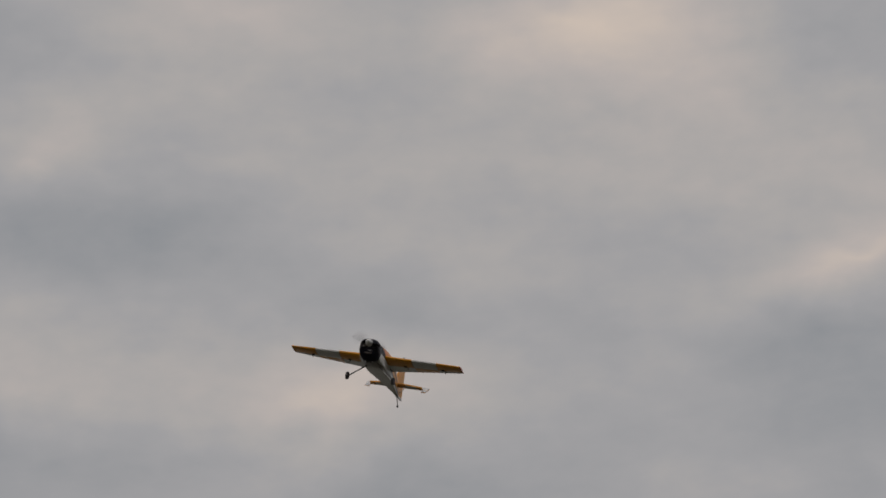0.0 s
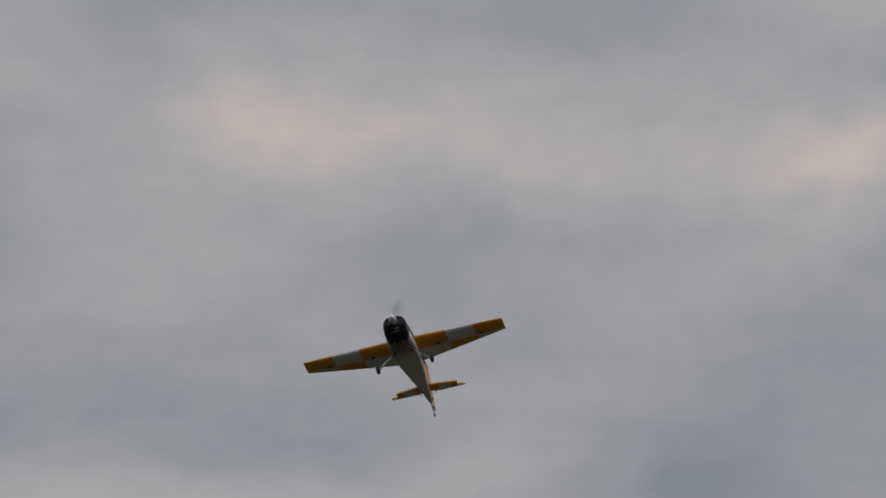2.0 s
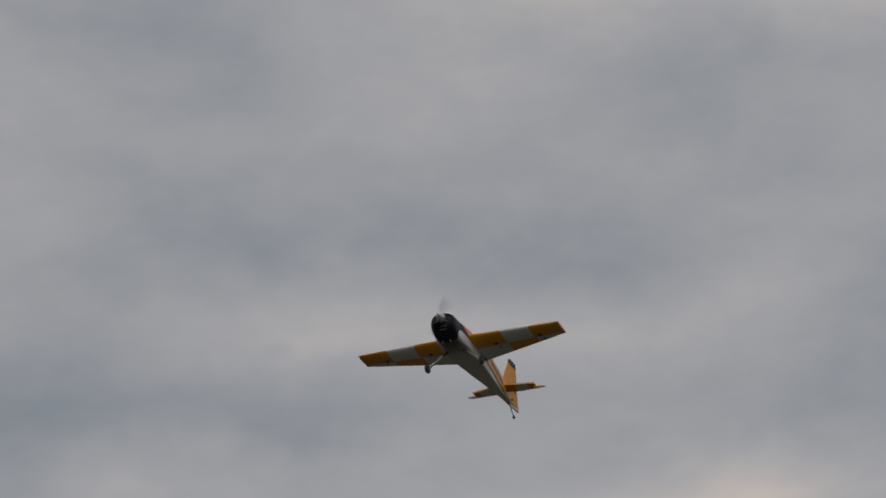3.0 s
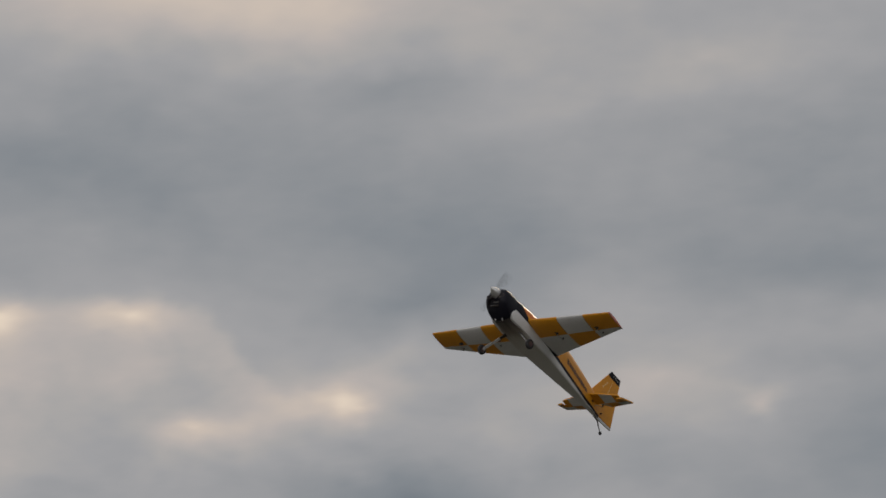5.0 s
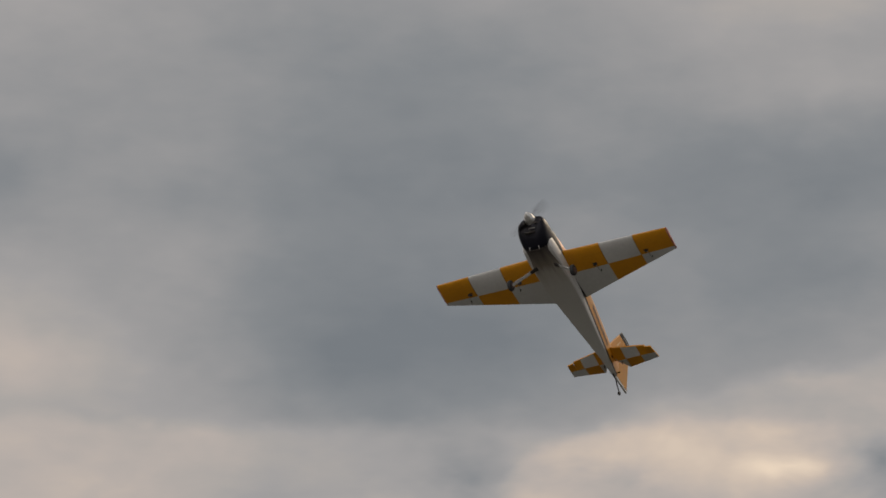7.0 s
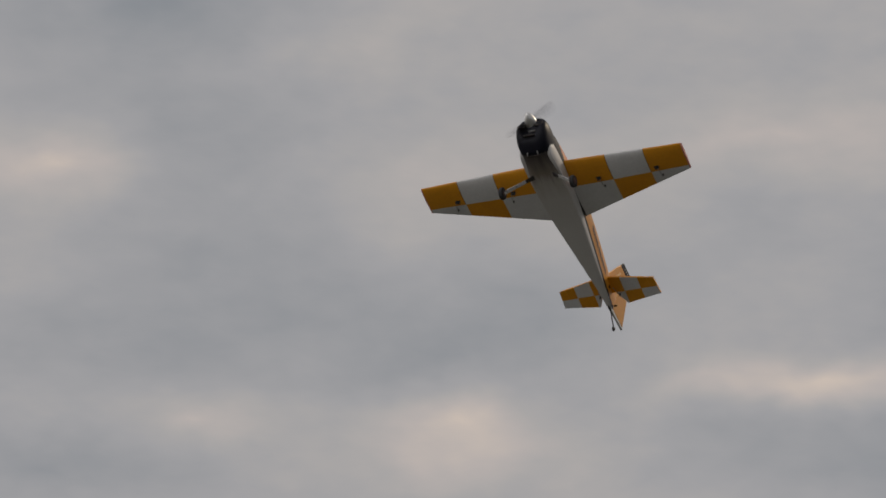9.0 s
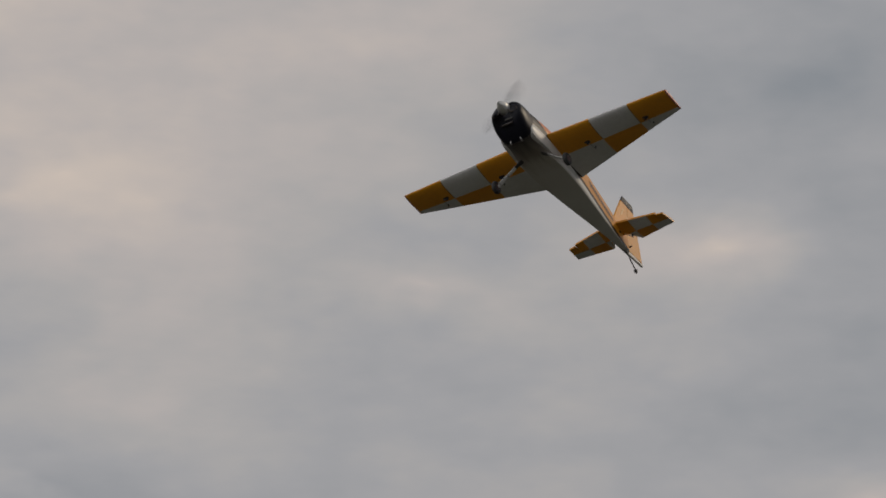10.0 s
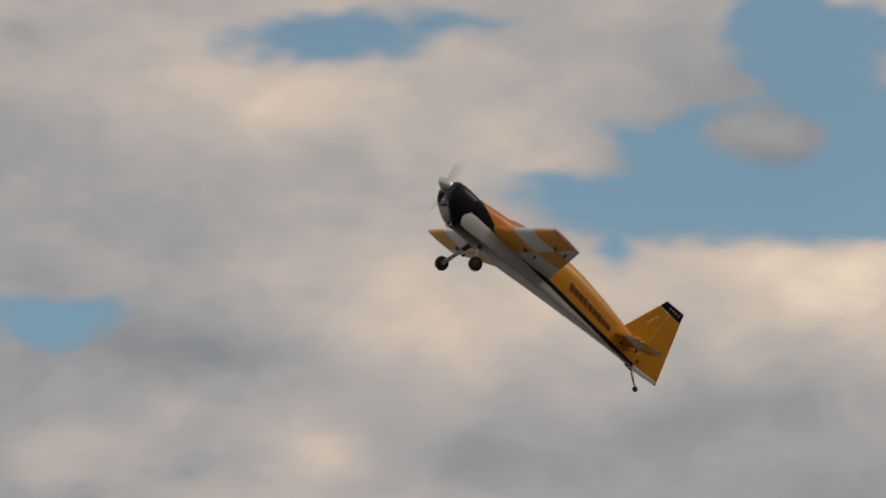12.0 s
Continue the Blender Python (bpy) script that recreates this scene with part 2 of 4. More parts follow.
    cloud.patch(10.00, 18.10, 4.80, 3.20, 0, -0.03)
    cloud.patch(10.00, 20.30, 4.80, 3.20, 0, -0.05)
    cloud.patch(10.00, 24.70, 4.80, 3.20, 0, 0.29)
    cloud.patch(10.00, 26.90, 4.80, 3.20, 0, -0.19)
    cloud.patch(10.00, 29.10, 4.80, 3.20, 0, -0.15)
    cloud.patch(13.20, 15.90, 4.80, 3.20, 0, 0.15)
    cloud.patch(13.20, 18.10, 4.80, 3.20, 0, -0.06)
    cloud.patch(13.20, 20.30, 4.80, 3.20, 0, -0.26)
    cloud.patch(13.20, 22.50, 4.80, 3.20, 0, -0.07)
    cloud.patch(13.20, 24.70, 4.80, 3.20, 0, -0.07)
    cloud.patch(13.20, 26.90, 4.80, 3.20, 0, -0.04)
    cloud.patch(16.40, 18.10, 4.80, 3.20, 0, -0.24)
    cloud.patch(16.40, 22.50, 4.80, 3.20, 0, -0.04)
    cloud.patch(16.40, 24.70, 4.80, 3.20, 0, -0.11)
    cloud.patch(19.60, 13.70, 4.80, 3.20, 0, -0.19)
    cloud.patch(19.60, 15.90, 4.80, 3.20, 0, -0.22)
    cloud.patch(19.60, 18.10, 4.80, 3.20, 0, -0.07)
    cloud.patch(22.80, 11.50, 4.80, 3.20, 0, -0.07)
    cloud.patch(22.80, 13.70, 4.80, 3.20, 0, -0.03)
    cloud.patch(22.80, 15.90, 4.80, 3.20, 0, 0.11)
    cloud.patch(22.80, 18.10, 4.80, 3.20, 0, -0.14)
    cloud.patch(22.80, 20.30, 4.80, 3.20, 0, 0.14)
    cloud.patch(26.00, 11.50, 4.80, 3.20, 0, -0.12)
    cloud.patch(26.00, 13.70, 4.80, 3.20, 0, -0.08)
    cloud.patch(26.00, 15.90, 4.80, 3.20, 0, 0.11)
    cloud.patch(26.00, 18.10, 4.80, 3.20, 0, -0.08)
    cloud.patch(26.00, 20.30, 4.80, 3.20, 0, 0.34)
    cloud.patch(29.20, 11.50, 4.80, 3.20, 0, -0.09)
    cloud.patch(29.20, 13.70, 4.80, 3.20, 0, -0.12)
    cloud.patch(29.20, 15.90, 4.80, 3.20, 0, 0.17)
    cloud.patch(29.20, 18.10, 4.80, 3.20, 0, -0.25)
    cloud.patch(29.20, 20.30, 4.80, 3.20, 0, 0.39)
    cloud.patch(32.40, 13.70, 4.80, 3.20, 0, -0.10)
    cloud.patch(32.40, 15.90, 4.80, 3.20, 0, -0.11)
    cloud.patch(32.40, 20.30, 4.80, 3.20, 0, 0.20)
    cloud.patch(35.60, 11.50, 4.80, 3.20, 0, -0.12)
    cloud.patch(35.60, 15.90, 4.80, 3.20, 0, 0.16)
    cloud.patch(35.60, 18.10, 4.80, 3.20, 0, -0.10)
    cloud.patch(35.60, 20.30, 4.80, 3.20, 0, 0.12)
    cloud.patch(38.80, 11.50, 4.80, 3.20, 0, -0.13)
    cloud.patch(38.80, 13.70, 4.80, 3.20, 0, 0.16)
    cloud.patch(38.80, 15.90, 4.80, 3.20, 0, -0.36)
    cloud.patch(38.80, 18.10, 4.80, 3.20, 0, 0.15)
    cloud.patch(42.00, 11.50, 4.80, 3.20, 0, -0.12)
    cloud.patch(42.00, 13.70, 4.80, 3.20, 0, 0.04)
    cloud.patch(42.00, 15.90, 4.80, 3.20, 0, 0.14)
    cloud.patch(42.00, 18.10, 4.80, 3.20, 0, -0.06)
    cloud.patch(45.20, 11.50, 4.80, 3.20, 0, -0.15)
    cloud.patch(45.20, 13.70, 4.80, 3.20, 0, -0.25)
    cloud.patch(45.20, 15.90, 4.80, 3.20, 0, -0.09)
    cloud.patch(45.20, 18.10, 4.80, 3.20, 0, -0.11)
    cloud.patch(48.40, 11.50, 4.80, 3.20, 0, 0.07)
    cloud.patch(48.40, 13.70, 4.80, 3.20, 0, 0.14)
    cloud.patch(48.40, 15.90, 4.80, 3.20, 0, 0.05)
    cloud.patch(54.80, 13.70, 4.80, 3.20, 0, -0.17)
    cloud.patch(54.80, 18.10, 4.80, 3.20, 0, 0.11)
    cloud.patch(58.00, 15.90, 4.80, 3.20, 0, 0.07)
    cloud.patch(58.00, 18.10, 4.80, 3.20, 0, -0.10)
    cloud.patch(58.00, 20.30, 4.80, 3.20, 0, -0.04)
    cloud.patch(61.20, 11.50, 4.80, 3.20, 0, 0.09)
    cloud.patch(61.20, 13.70, 4.80, 3.20, 0, 0.10)
    cloud.patch(61.20, 18.10, 4.80, 3.20, 0, 0.11)
    cloud.patch(61.20, 20.30, 4.80, 3.20, 0, 0.15)
    cloud.patch(64.40, 13.70, 4.80, 3.20, 0, -0.12)
    cloud.patch(64.40, 15.90, 4.80, 3.20, 0, -0.04)
    cloud.patch(64.40, 18.10, 4.80, 3.20, 0, -0.11)
    cloud.patch(64.40, 20.30, 4.80, 3.20, 0, -0.17)
    cloud.patch(67.60, 15.90, 4.80, 3.20, 0, 0.04)
    cloud.patch(67.60, 18.10, 4.80, 3.20, 0, 0.03)
    cloud.patch(67.60, 20.30, 4.80, 3.20, 0, -0.05)
    cloud.patch(70.80, 13.70, 4.80, 3.20, 0, 0.09)
    cloud.patch(70.80, 15.90, 4.80, 3.20, 0, -0.03)
    cloud.patch(70.80, 18.10, 4.80, 3.20, 0, -0.16)
    cloud.patch(70.80, 20.30, 4.80, 3.20, 0, 0.11)
    cloud.patch(74.00, 13.70, 4.80, 3.20, 0, -0.05)
    cloud.patch(74.00, 15.90, 4.80, 3.20, 0, 0.12)
    cloud.patch(74.00, 18.10, 4.80, 3.20, 0, 0.16)
    cloud.patch(74.00, 22.50, 4.80, 3.20, 0, 0.09)
    cloud.patch(77.20, 13.70, 4.80, 3.20, 0, -0.53)
    cloud.patch(77.20, 15.90, 4.80, 3.20, 0, 0.19)
    cloud.patch(77.20, 18.10, 4.80, 3.20, 0, -0.21)
    cloud.patch(77.20, 20.30, 4.80, 3.20, 0, 0.08)
    cloud.patch(77.20, 22.50, 4.80, 3.20, 0, 0.43)
    cloud.patch(80.40, 13.70, 4.80, 3.20, 0, -0.66)
    cloud.patch(80.40, 15.90, 4.80, 3.20, 0, 0.50)
    cloud.patch(80.40, 18.10, 4.80, 3.20, 0, -0.17)
    cloud.patch(80.40, 22.50, 4.80, 3.20, 0, 0.53)
    cloud.patch(83.60, 13.70, 4.80, 3.20, 0, -0.34)
    cloud.patch(83.60, 18.10, 4.80, 3.20, 0, 0.13)
    cloud.patch(83.60, 20.30, 4.80, 3.20, 0, -0.03)
    cloud.patch(83.60, 22.50, 4.80, 3.20, 0, 0.18)
    cloud.patch(86.80, 13.70, 4.80, 3.20, 0, -0.11)
    cloud.patch(86.80, 15.90, 4.80, 3.20, 0, 0.09)
    cloud.patch(86.80, 18.10, 4.80, 3.20, 0, 0.21)
    cloud.patch(86.80, 20.30, 4.80, 3.20, 0, 0.33)
    cloud.patch(86.80, 22.50, 4.80, 3.20, 0, 0.04)
    cloud.patch(90.00, 13.70, 4.80, 3.20, 0, -0.08)
    cloud.patch(90.00, 15.90, 4.80, 3.20, 0, 0.22)
    cloud.patch(90.00, 18.10, 4.80, 3.20, 0, -0.51)
    cloud.patch(90.00, 20.30, 4.80, 3.20, 0, 0.18)
    cloud.patch(93.20, 13.70, 4.80, 3.20, 0, -0.07)
    cloud.patch(93.20, 15.90, 4.80, 3.20, 0, 0.07)
    cloud.patch(93.20, 18.10, 4.80, 3.20, 0, -0.08)
    cloud.patch(93.20, 20.30, 4.80, 3.20, 0, 0.11)
    cloud.patch(96.40, 13.70, 4.80, 3.20, 0, 0.10)
    cloud.patch(96.40, 15.90, 4.80, 3.20, 0, -0.10)
    cloud.patch(96.40, 18.10, 4.80, 3.20, 0, -0.09)
    cloud.patch(96.40, 20.30, 4.80, 3.20, 0, 0.17)
    cloud.patch(99.60, 13.70, 4.80, 3.20, 0, 0.08)
    cloud.patch(99.60, 15.90, 4.80, 3.20, 0, -0.07)
    cloud.patch(99.60, 18.10, 4.80, 3.20, 0, -0.12)
    cloud.patch(99.60, 20.30, 4.80, 3.20, 0, 0.04)
    cloud.patch(7.52, 24.59, 2.80, 1.40, 0, -0.16)
    cloud.patch(7.27, 22.38, 4.50, 3.20, 0, -0.14)
    cloud.patch(12.19, 20.27, 4.50, 2.20, 0, 0.24)
    cloud.patch(8.34, 20.64, 4.50, 3.20, 0, 0.12)
    cloud.patch(6.74, 23.05, 4.00, 3.00, 0, 0.13)
    cloud.patch(14.44, 18.01, 4.50, 2.40, 0, 0.08)
    cloud.patch(9.90, 17.89, 4.50, 2.00, 0, 0.10)
    # bright lumps and grey hollows of the nearer banks
    edge = Field(billow)
    edge.patch(64.33, 14.31, 3.13, 0.69, 0, 0.10)
    edge.patch(56.37, 14.67, 2.44, 0.46, 0, 0.12)
    edge.patch(60.61, 13.95, 1.93, 0.76, 0, 0.06)
    edge.patch(66.20, 17.71, 1.51, 0.53, 0, 0.06)
    edge.patch(97.82, 14.07, 0.97, 0.39, 0, -0.22)
    edge.patch(99.25, 13.76, 0.74, 0.31, 0, -0.20)
    edge.patch(33.77, 15.42, 0.44, 0.39, 0, 0.24)
    edge.patch(33.70, 15.53, 0.30, 0.31, 0, 0.18)
    edge.patch(32.28, 15.42, 1.26, 0.42, 0, 0.36)
    edge.patch(32.87, 15.66, 1.48, 0.46, 0, 0.10)
    edge.patch(33.65, 14.11, 1.11, 0.31, 0, 0.22)
    edge.patch(34.39, 13.66, 0.66, 0.30, 0, 0.10)
    edge.patch(35.27, 14.82, 1.19, 0.53, 0, 0.10)
    edge.patch(39.37, 13.37, 0.97, 0.38, 0, 0.16)
    edge.patch(37.36, 13.15, 0.44, 0.23, 0, 0.10)
    edge.patch(39.50, 12.10, 1.69, 0.46, 0, 0.34)
    edge.patch(41.79, 12.34, 1.84, 0.69, 0, 0.14)
    edge.patch(42.72, 11.64, 1.61, 0.61, 0, 0.22)
    edge.patch(34.20, 11.86, 3.21, 0.57, 0, 0.55)
    edge.patch(34.41, 12.32, 0.66, 0.30, 0, 0.12)
    edge.patch(32.21, 12.17, 0.65, 0.38, 0, 0.14)
    edge.patch(39.95, 12.60, 2.22, 0.69, 0, 0.10)
    edge.patch(38.25, 12.19, 1.11, 1.00, 0, -0.62)
    edge.patch(37.22, 11.77, 1.55, 0.77, 0, -0.55)
    edge.patch(43.71, 12.06, 1.02, 0.91, 0, -0.35)
    edge.patch(25.52, 13.02, 3.07, 1.53, 0, -0.30)
    edge.patch(24.66, 12.31, 2.19, 1.14, 0, -0.15)
    edge.patch(42.15, 12.41, 2.42, 1.22, 0, -0.12)
    edge.patch(38.86, 14.83, 3.74, 0.92, 0, -0.10)
    edge.patch(34.04, 12.89, 1.92, 0.61, 0, -0.06)
    edge.patch(31.93, 11.71, 0.65, 0.54, 0, -0.10)
    edge.patch(32.35, 15.54, 1.12, 0.35, 0, 0.18)
    edge.patch(31.53, 15.39, 1.95, 0.42, 0, 0.20)
    edge.patch(30.93, 15.44, 0.64, 0.46, 0, 0.34)
    edge.patch(29.28, 15.54, 0.97, 0.46, 0, 0.38)
    edge.patch(34.72, 14.62, 1.48, 0.85, 0, 0.16)
    edge.patch(35.29, 13.91, 1.18, 0.61, 0, 0.10)
    edge.patch(33.89, 14.02, 1.48, 0.34, 0, 0.18)
    edge.patch(26.46, 14.27, 0.56, 0.46, 0, 0.22)
    edge.patch(26.24, 14.22, 0.45, 0.42, 0, 0.22)
    edge.patch(26.46, 14.34, 1.41, 0.69, 0, 0.14)
    edge.patch(34.37, 12.21, 1.91, 0.38, 0, 0.28)
    edge.patch(32.83, 12.20, 0.66, 0.23, 0, 0.20)
    edge.patch(28.32, 14.03, 1.19, 0.38, 0, 0.34)
    edge.patch(26.93, 14.18, 1.64, 0.46, 0, 0.12)
    edge.patch(26.55, 13.57, 3.56, 0.69, 0, 0.10)
    edge.patch(20.89, 14.37, 0.52, 0.34, 0, 0.24)
    edge.patch(20.89, 14.49, 2.44, 1.00, 0, 0.12)
    edge.patch(79.04, 15.09, 1.71, 0.53, 0, 0.20)
    edge.patch(76.80, 14.69, 2.83, 0.46, 0, 0.26)
    edge.patch(77.85, 18.52, 1.36, 0.49, 0, 0.20)
    edge.patch(78.76, 18.46, 1.82, 0.46, 0, 0.16)
    edge.patch(79.30, 18.83, 2.27, 1.53, 0, 0.10)
    edge.patch(77.80, 19.33, 2.29, 0.61, 0, 0.12)
    edge.patch(74.89, 18.69, 1.98, 0.77, 0, 0.10)
    edge.patch(79.21, 20.66, 2.30, 0.83, 0, 0.08)
    edge.patch(78.65, 20.00, 1.76, 0.46, 0, -0.14)
    edge.patch(82.50, 14.62, 4.47, 0.46, 0, 0.16)
    edge.patch(76.91, 14.89, 1.93, 0.46, 0, 0.22)
    edge.patch(84.61, 15.99, 1.12, 0.53, 0, 0.08)
    edge.patch(83.30, 17.59, 3.78, 1.07, 0, 0.10)
    edge.patch(78.17, 16.17, 5.23, 0.85, 0, -0.16)
    edge.patch(75.72, 18.43, 1.51, 0.46, 0, 0.10)
    edge.patch(89.61, 16.34, 1.95, 0.92, 0, 0.20)
    edge.patch(90.07, 16.98, 3.92, 0.61, 0, 0.12)
    edge.patch(81.37, 18.40, 1.95, 1.07, 0, 0.10)
    edge.patch(81.81, 15.81, 1.93, 0.84, 0, -0.18)
    edge.patch(82.84, 20.36, 3.20, 0.85, 0, -0.09)
    edge.patch(91.81, 14.72, 1.93, 0.68, 0, -0.12)
    edge.patch(84.07, 14.32, 1.48, 0.46, 0, 0.12)
    edge.patch(86.23, 15.06, 1.12, 0.46, 0, 0.06)
    edge.patch(97.87, 19.47, 3.21, 1.00, 0, 0.12)
    edge.patch(93.67, 18.50, 2.28, 0.84, 0, 0.10)
    edge.patch(90.67, 16.93, 2.99, 0.54, 0, 0.12)
    edge.patch(96.00, 14.35, 0.82, 0.53, 0, 0.22)
    edge.patch(98.09, 14.94, 1.49, 0.69, 0, 0.14)
    edge.patch(99.56, 14.38, 1.48, 0.84, 0, 0.14)
    edge.patch(98.18, 15.78, 2.47, 0.69, 0, -0.18)
    edge.patch(94.44, 14.13, 2.46, 0.69, 0, -0.14)
    edge.patch(90.71, 14.94, 3.11, 0.85, 0, -0.10)
    edge.patch(94.43, 16.81, 3.16, 0.84, 0, 0.08)
    edge.patch(96.24, 16.46, 0.75, 0.38, 0, -0.10)
    edge.patch(100.32, 19.93, 0.53, 0.38, 0, -0.14)
    edge.patch(90.22, 18.63, 1.30, 0.85, 0, 0.26)
    edge.patch(87.14, 19.55, 1.40, 1.00, 0, 0.12)

    class Gaps:
        """Openings of blue as rounded outlines, in degrees inside the edge."""

        def __init__(self):
            self.depth = -9.0

        def inside(self, u, v, half_u, half_v):
            m = node("ShaderNodeMapping")
            m.vector_type = "TEXTURE"
            m.inputs["Location"].default_value = (u, v, 0)
            m.inputs["Scale"].default_value = (half_u, half_v, 1)
            wire(tree, billow, m.inputs["Vector"])
            far = node("ShaderNodeVectorMath")
            far.operation = "LENGTH"
            wire(tree, m.outputs[0], far.inputs[0])
            return maths("MULTIPLY", maths("SUBTRACT", 1.0, far.outputs["Value"]), min(half_u, half_v))

        def add(self, *shape):
            self.depth = maths("SMOOTH_MAX", self.depth, self.inside(*shape), 0.12)

        def cut(self, *shape):
            self.depth = maths("SMOOTH_MIN", self.depth, maths("MULTIPLY", self.inside(*shape), -1.0), 0.12)

    clear = Gaps()
    clear.add(89.19, 18.11, 3.80, 1.00)
    clear.add(89.91, 20.05, 0.77, 0.84)
    clear.add(88.75, 19.77, 1.30, 0.39)
    clear.add(86.30, 17.63, 1.21, 0.69)
    clear.add(84.77, 19.31, 2.51, 0.30)
    clear.add(83.02, 19.02, 0.98, 0.35)
    clear.add(83.65, 18.07, 1.14, 0.37)
    clear.add(82.95, 18.60, 0.53, 0.46)
    clear.add(85.31, 19.22, 0.38, 0.38)
    clear.add(91.02, 17.89, 2.63, 0.65)
    clear.add(89.09, 19.41, 1.13, 0.92)
    clear.add(91.39, 18.47, 1.13, 0.46)
    clear.add(95.97, 19.94, 1.54, 0.32)
    clear.add(94.59, 20.08, 0.85, 0.22)
    clear.add(99.79, 16.04, 0.82, 0.35)
    clear.add(99.24, 16.18, 0.45, 0.19)
    clear.add(92.28, 17.18, 0.24, 0.30)
    clear.add(86.19, 18.85, 0.45, 1.15)
    clear.add(86.55, 17.39, 0.68, 0.43)
    clear.add(85.19, 17.83, 0.98, 0.37)
    clear.add(85.13, 19.09, 1.38, 0.34)
    clear.cut(90.26, 18.59, 0.69, 0.42)
    clear.cut(87.14, 19.48, 0.65, 0.58)
    clear.cut(87.52, 19.13, 0.26, 0.35)
    clear.cut(88.40, 19.39, 0.34, 0.20)
    clear.cut(84.59, 18.41, 1.07, 0.35)
    clear.cut(85.13, 18.43, 1.05, 0.32)
    clear.cut(85.53, 19.93, 1.53, 0.36)
    clear.cut(82.10, 19.27, 1.21, 0.23)
    clear.cut(91.80, 19.69, 1.14, 0.84)
    clear.cut(92.90, 19.61, 2.21, 0.58)
    clear.cut(91.76, 19.32, 1.14, 0.34)
    clear.cut(93.44, 18.69, 1.14, 0.57)
    clear.cut(92.61, 18.38, 0.53, 0.31)

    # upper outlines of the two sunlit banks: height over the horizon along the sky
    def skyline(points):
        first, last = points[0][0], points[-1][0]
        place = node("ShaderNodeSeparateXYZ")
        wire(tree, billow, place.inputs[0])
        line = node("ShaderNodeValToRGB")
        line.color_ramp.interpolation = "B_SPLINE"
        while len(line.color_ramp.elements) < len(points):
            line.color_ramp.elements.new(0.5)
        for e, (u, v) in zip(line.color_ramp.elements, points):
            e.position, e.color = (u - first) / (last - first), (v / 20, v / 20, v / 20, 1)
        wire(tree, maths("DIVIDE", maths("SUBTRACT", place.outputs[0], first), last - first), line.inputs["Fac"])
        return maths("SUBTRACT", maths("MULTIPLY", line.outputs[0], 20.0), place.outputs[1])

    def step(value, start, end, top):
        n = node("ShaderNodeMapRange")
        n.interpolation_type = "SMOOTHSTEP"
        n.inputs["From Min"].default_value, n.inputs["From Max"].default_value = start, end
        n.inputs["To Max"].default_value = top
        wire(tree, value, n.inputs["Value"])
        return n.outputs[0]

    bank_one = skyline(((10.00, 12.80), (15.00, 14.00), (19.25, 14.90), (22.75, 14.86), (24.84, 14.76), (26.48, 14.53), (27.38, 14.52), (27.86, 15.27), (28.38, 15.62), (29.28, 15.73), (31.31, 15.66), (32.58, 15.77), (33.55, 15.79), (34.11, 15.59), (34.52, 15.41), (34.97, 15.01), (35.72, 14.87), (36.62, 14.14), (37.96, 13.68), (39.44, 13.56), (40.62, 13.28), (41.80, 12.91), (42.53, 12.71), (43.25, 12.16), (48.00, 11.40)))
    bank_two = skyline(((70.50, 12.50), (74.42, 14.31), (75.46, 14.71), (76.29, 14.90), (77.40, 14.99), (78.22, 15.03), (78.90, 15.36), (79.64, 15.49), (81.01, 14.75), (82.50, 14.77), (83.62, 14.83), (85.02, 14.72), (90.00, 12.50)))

    # thickness of the cloud deck: broad billows and fine streaks on top of the patches
    broad = noise_at(0.16, 4.0, 0.5, 2.4, 31.0).outputs["Fac"]
    streak = noise_at(0.50, 4.0, 0.5, 1.9, 47.0).outputs["Fac"]
    fine = noise_at(2.2, 4.0, 0.55, 1.6, 61.0).outputs["Fac"]
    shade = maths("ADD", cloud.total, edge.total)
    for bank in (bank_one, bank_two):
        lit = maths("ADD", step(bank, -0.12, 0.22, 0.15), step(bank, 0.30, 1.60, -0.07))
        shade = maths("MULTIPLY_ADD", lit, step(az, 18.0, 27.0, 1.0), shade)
    shade = maths("ADD", shade, 0.5)
    shade = maths("MULTIPLY_ADD", maths("SUBTRACT", broad, 0.5), .45, shade)
    shade = maths("MULTIPLY_ADD", maths("SUBTRACT", streak, 0.5), .25, shade)
    shade = maths("MULTIPLY_ADD", maths("SUBTRACT", fine, 0.5), .10, shade)
    # heaped cloud is lumpier than the flat deck: round the gaps of blue and inside the lower bank
    puff = noise_at(0.85, 5.0, 0.56, 1.25, 83.0)
    puff.inputs["Distortion"].default_value = 0.35
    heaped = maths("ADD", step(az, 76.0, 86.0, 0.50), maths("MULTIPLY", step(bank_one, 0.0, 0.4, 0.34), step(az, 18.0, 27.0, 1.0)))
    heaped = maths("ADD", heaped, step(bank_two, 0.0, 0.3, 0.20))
    shade = maths("MULTIPLY_ADD", maths("SUBTRACT", puff.outputs["Fac"], 0.5), heaped, shade)
    ramp = node("ShaderNodeValToRGB")
    ramp.color_ramp.interpolation = "LINEAR"
    stops = ((0.0, 0.180, 0.203, 0.227), (0.16, 0.232, 0.250, 0.270), (0.4, 0.350, 0.347, 0.353), (0.47, 0.394, 0.379, 0.370), (0.56, 0.458, 0.419, 0.397), (0.72, 0.594, 0.508, 0.437), (0.96, 0.85, 0.71, 0.56))
    while len(ramp.color_ramp.elements) < len(stops):
        ramp.color_ramp.elements.new(0.5)
    for e, (at, r, g, b) in zip(ramp.color_ramp.elements, stops):
        e.position, e.color = at, (r, g, b, 1)
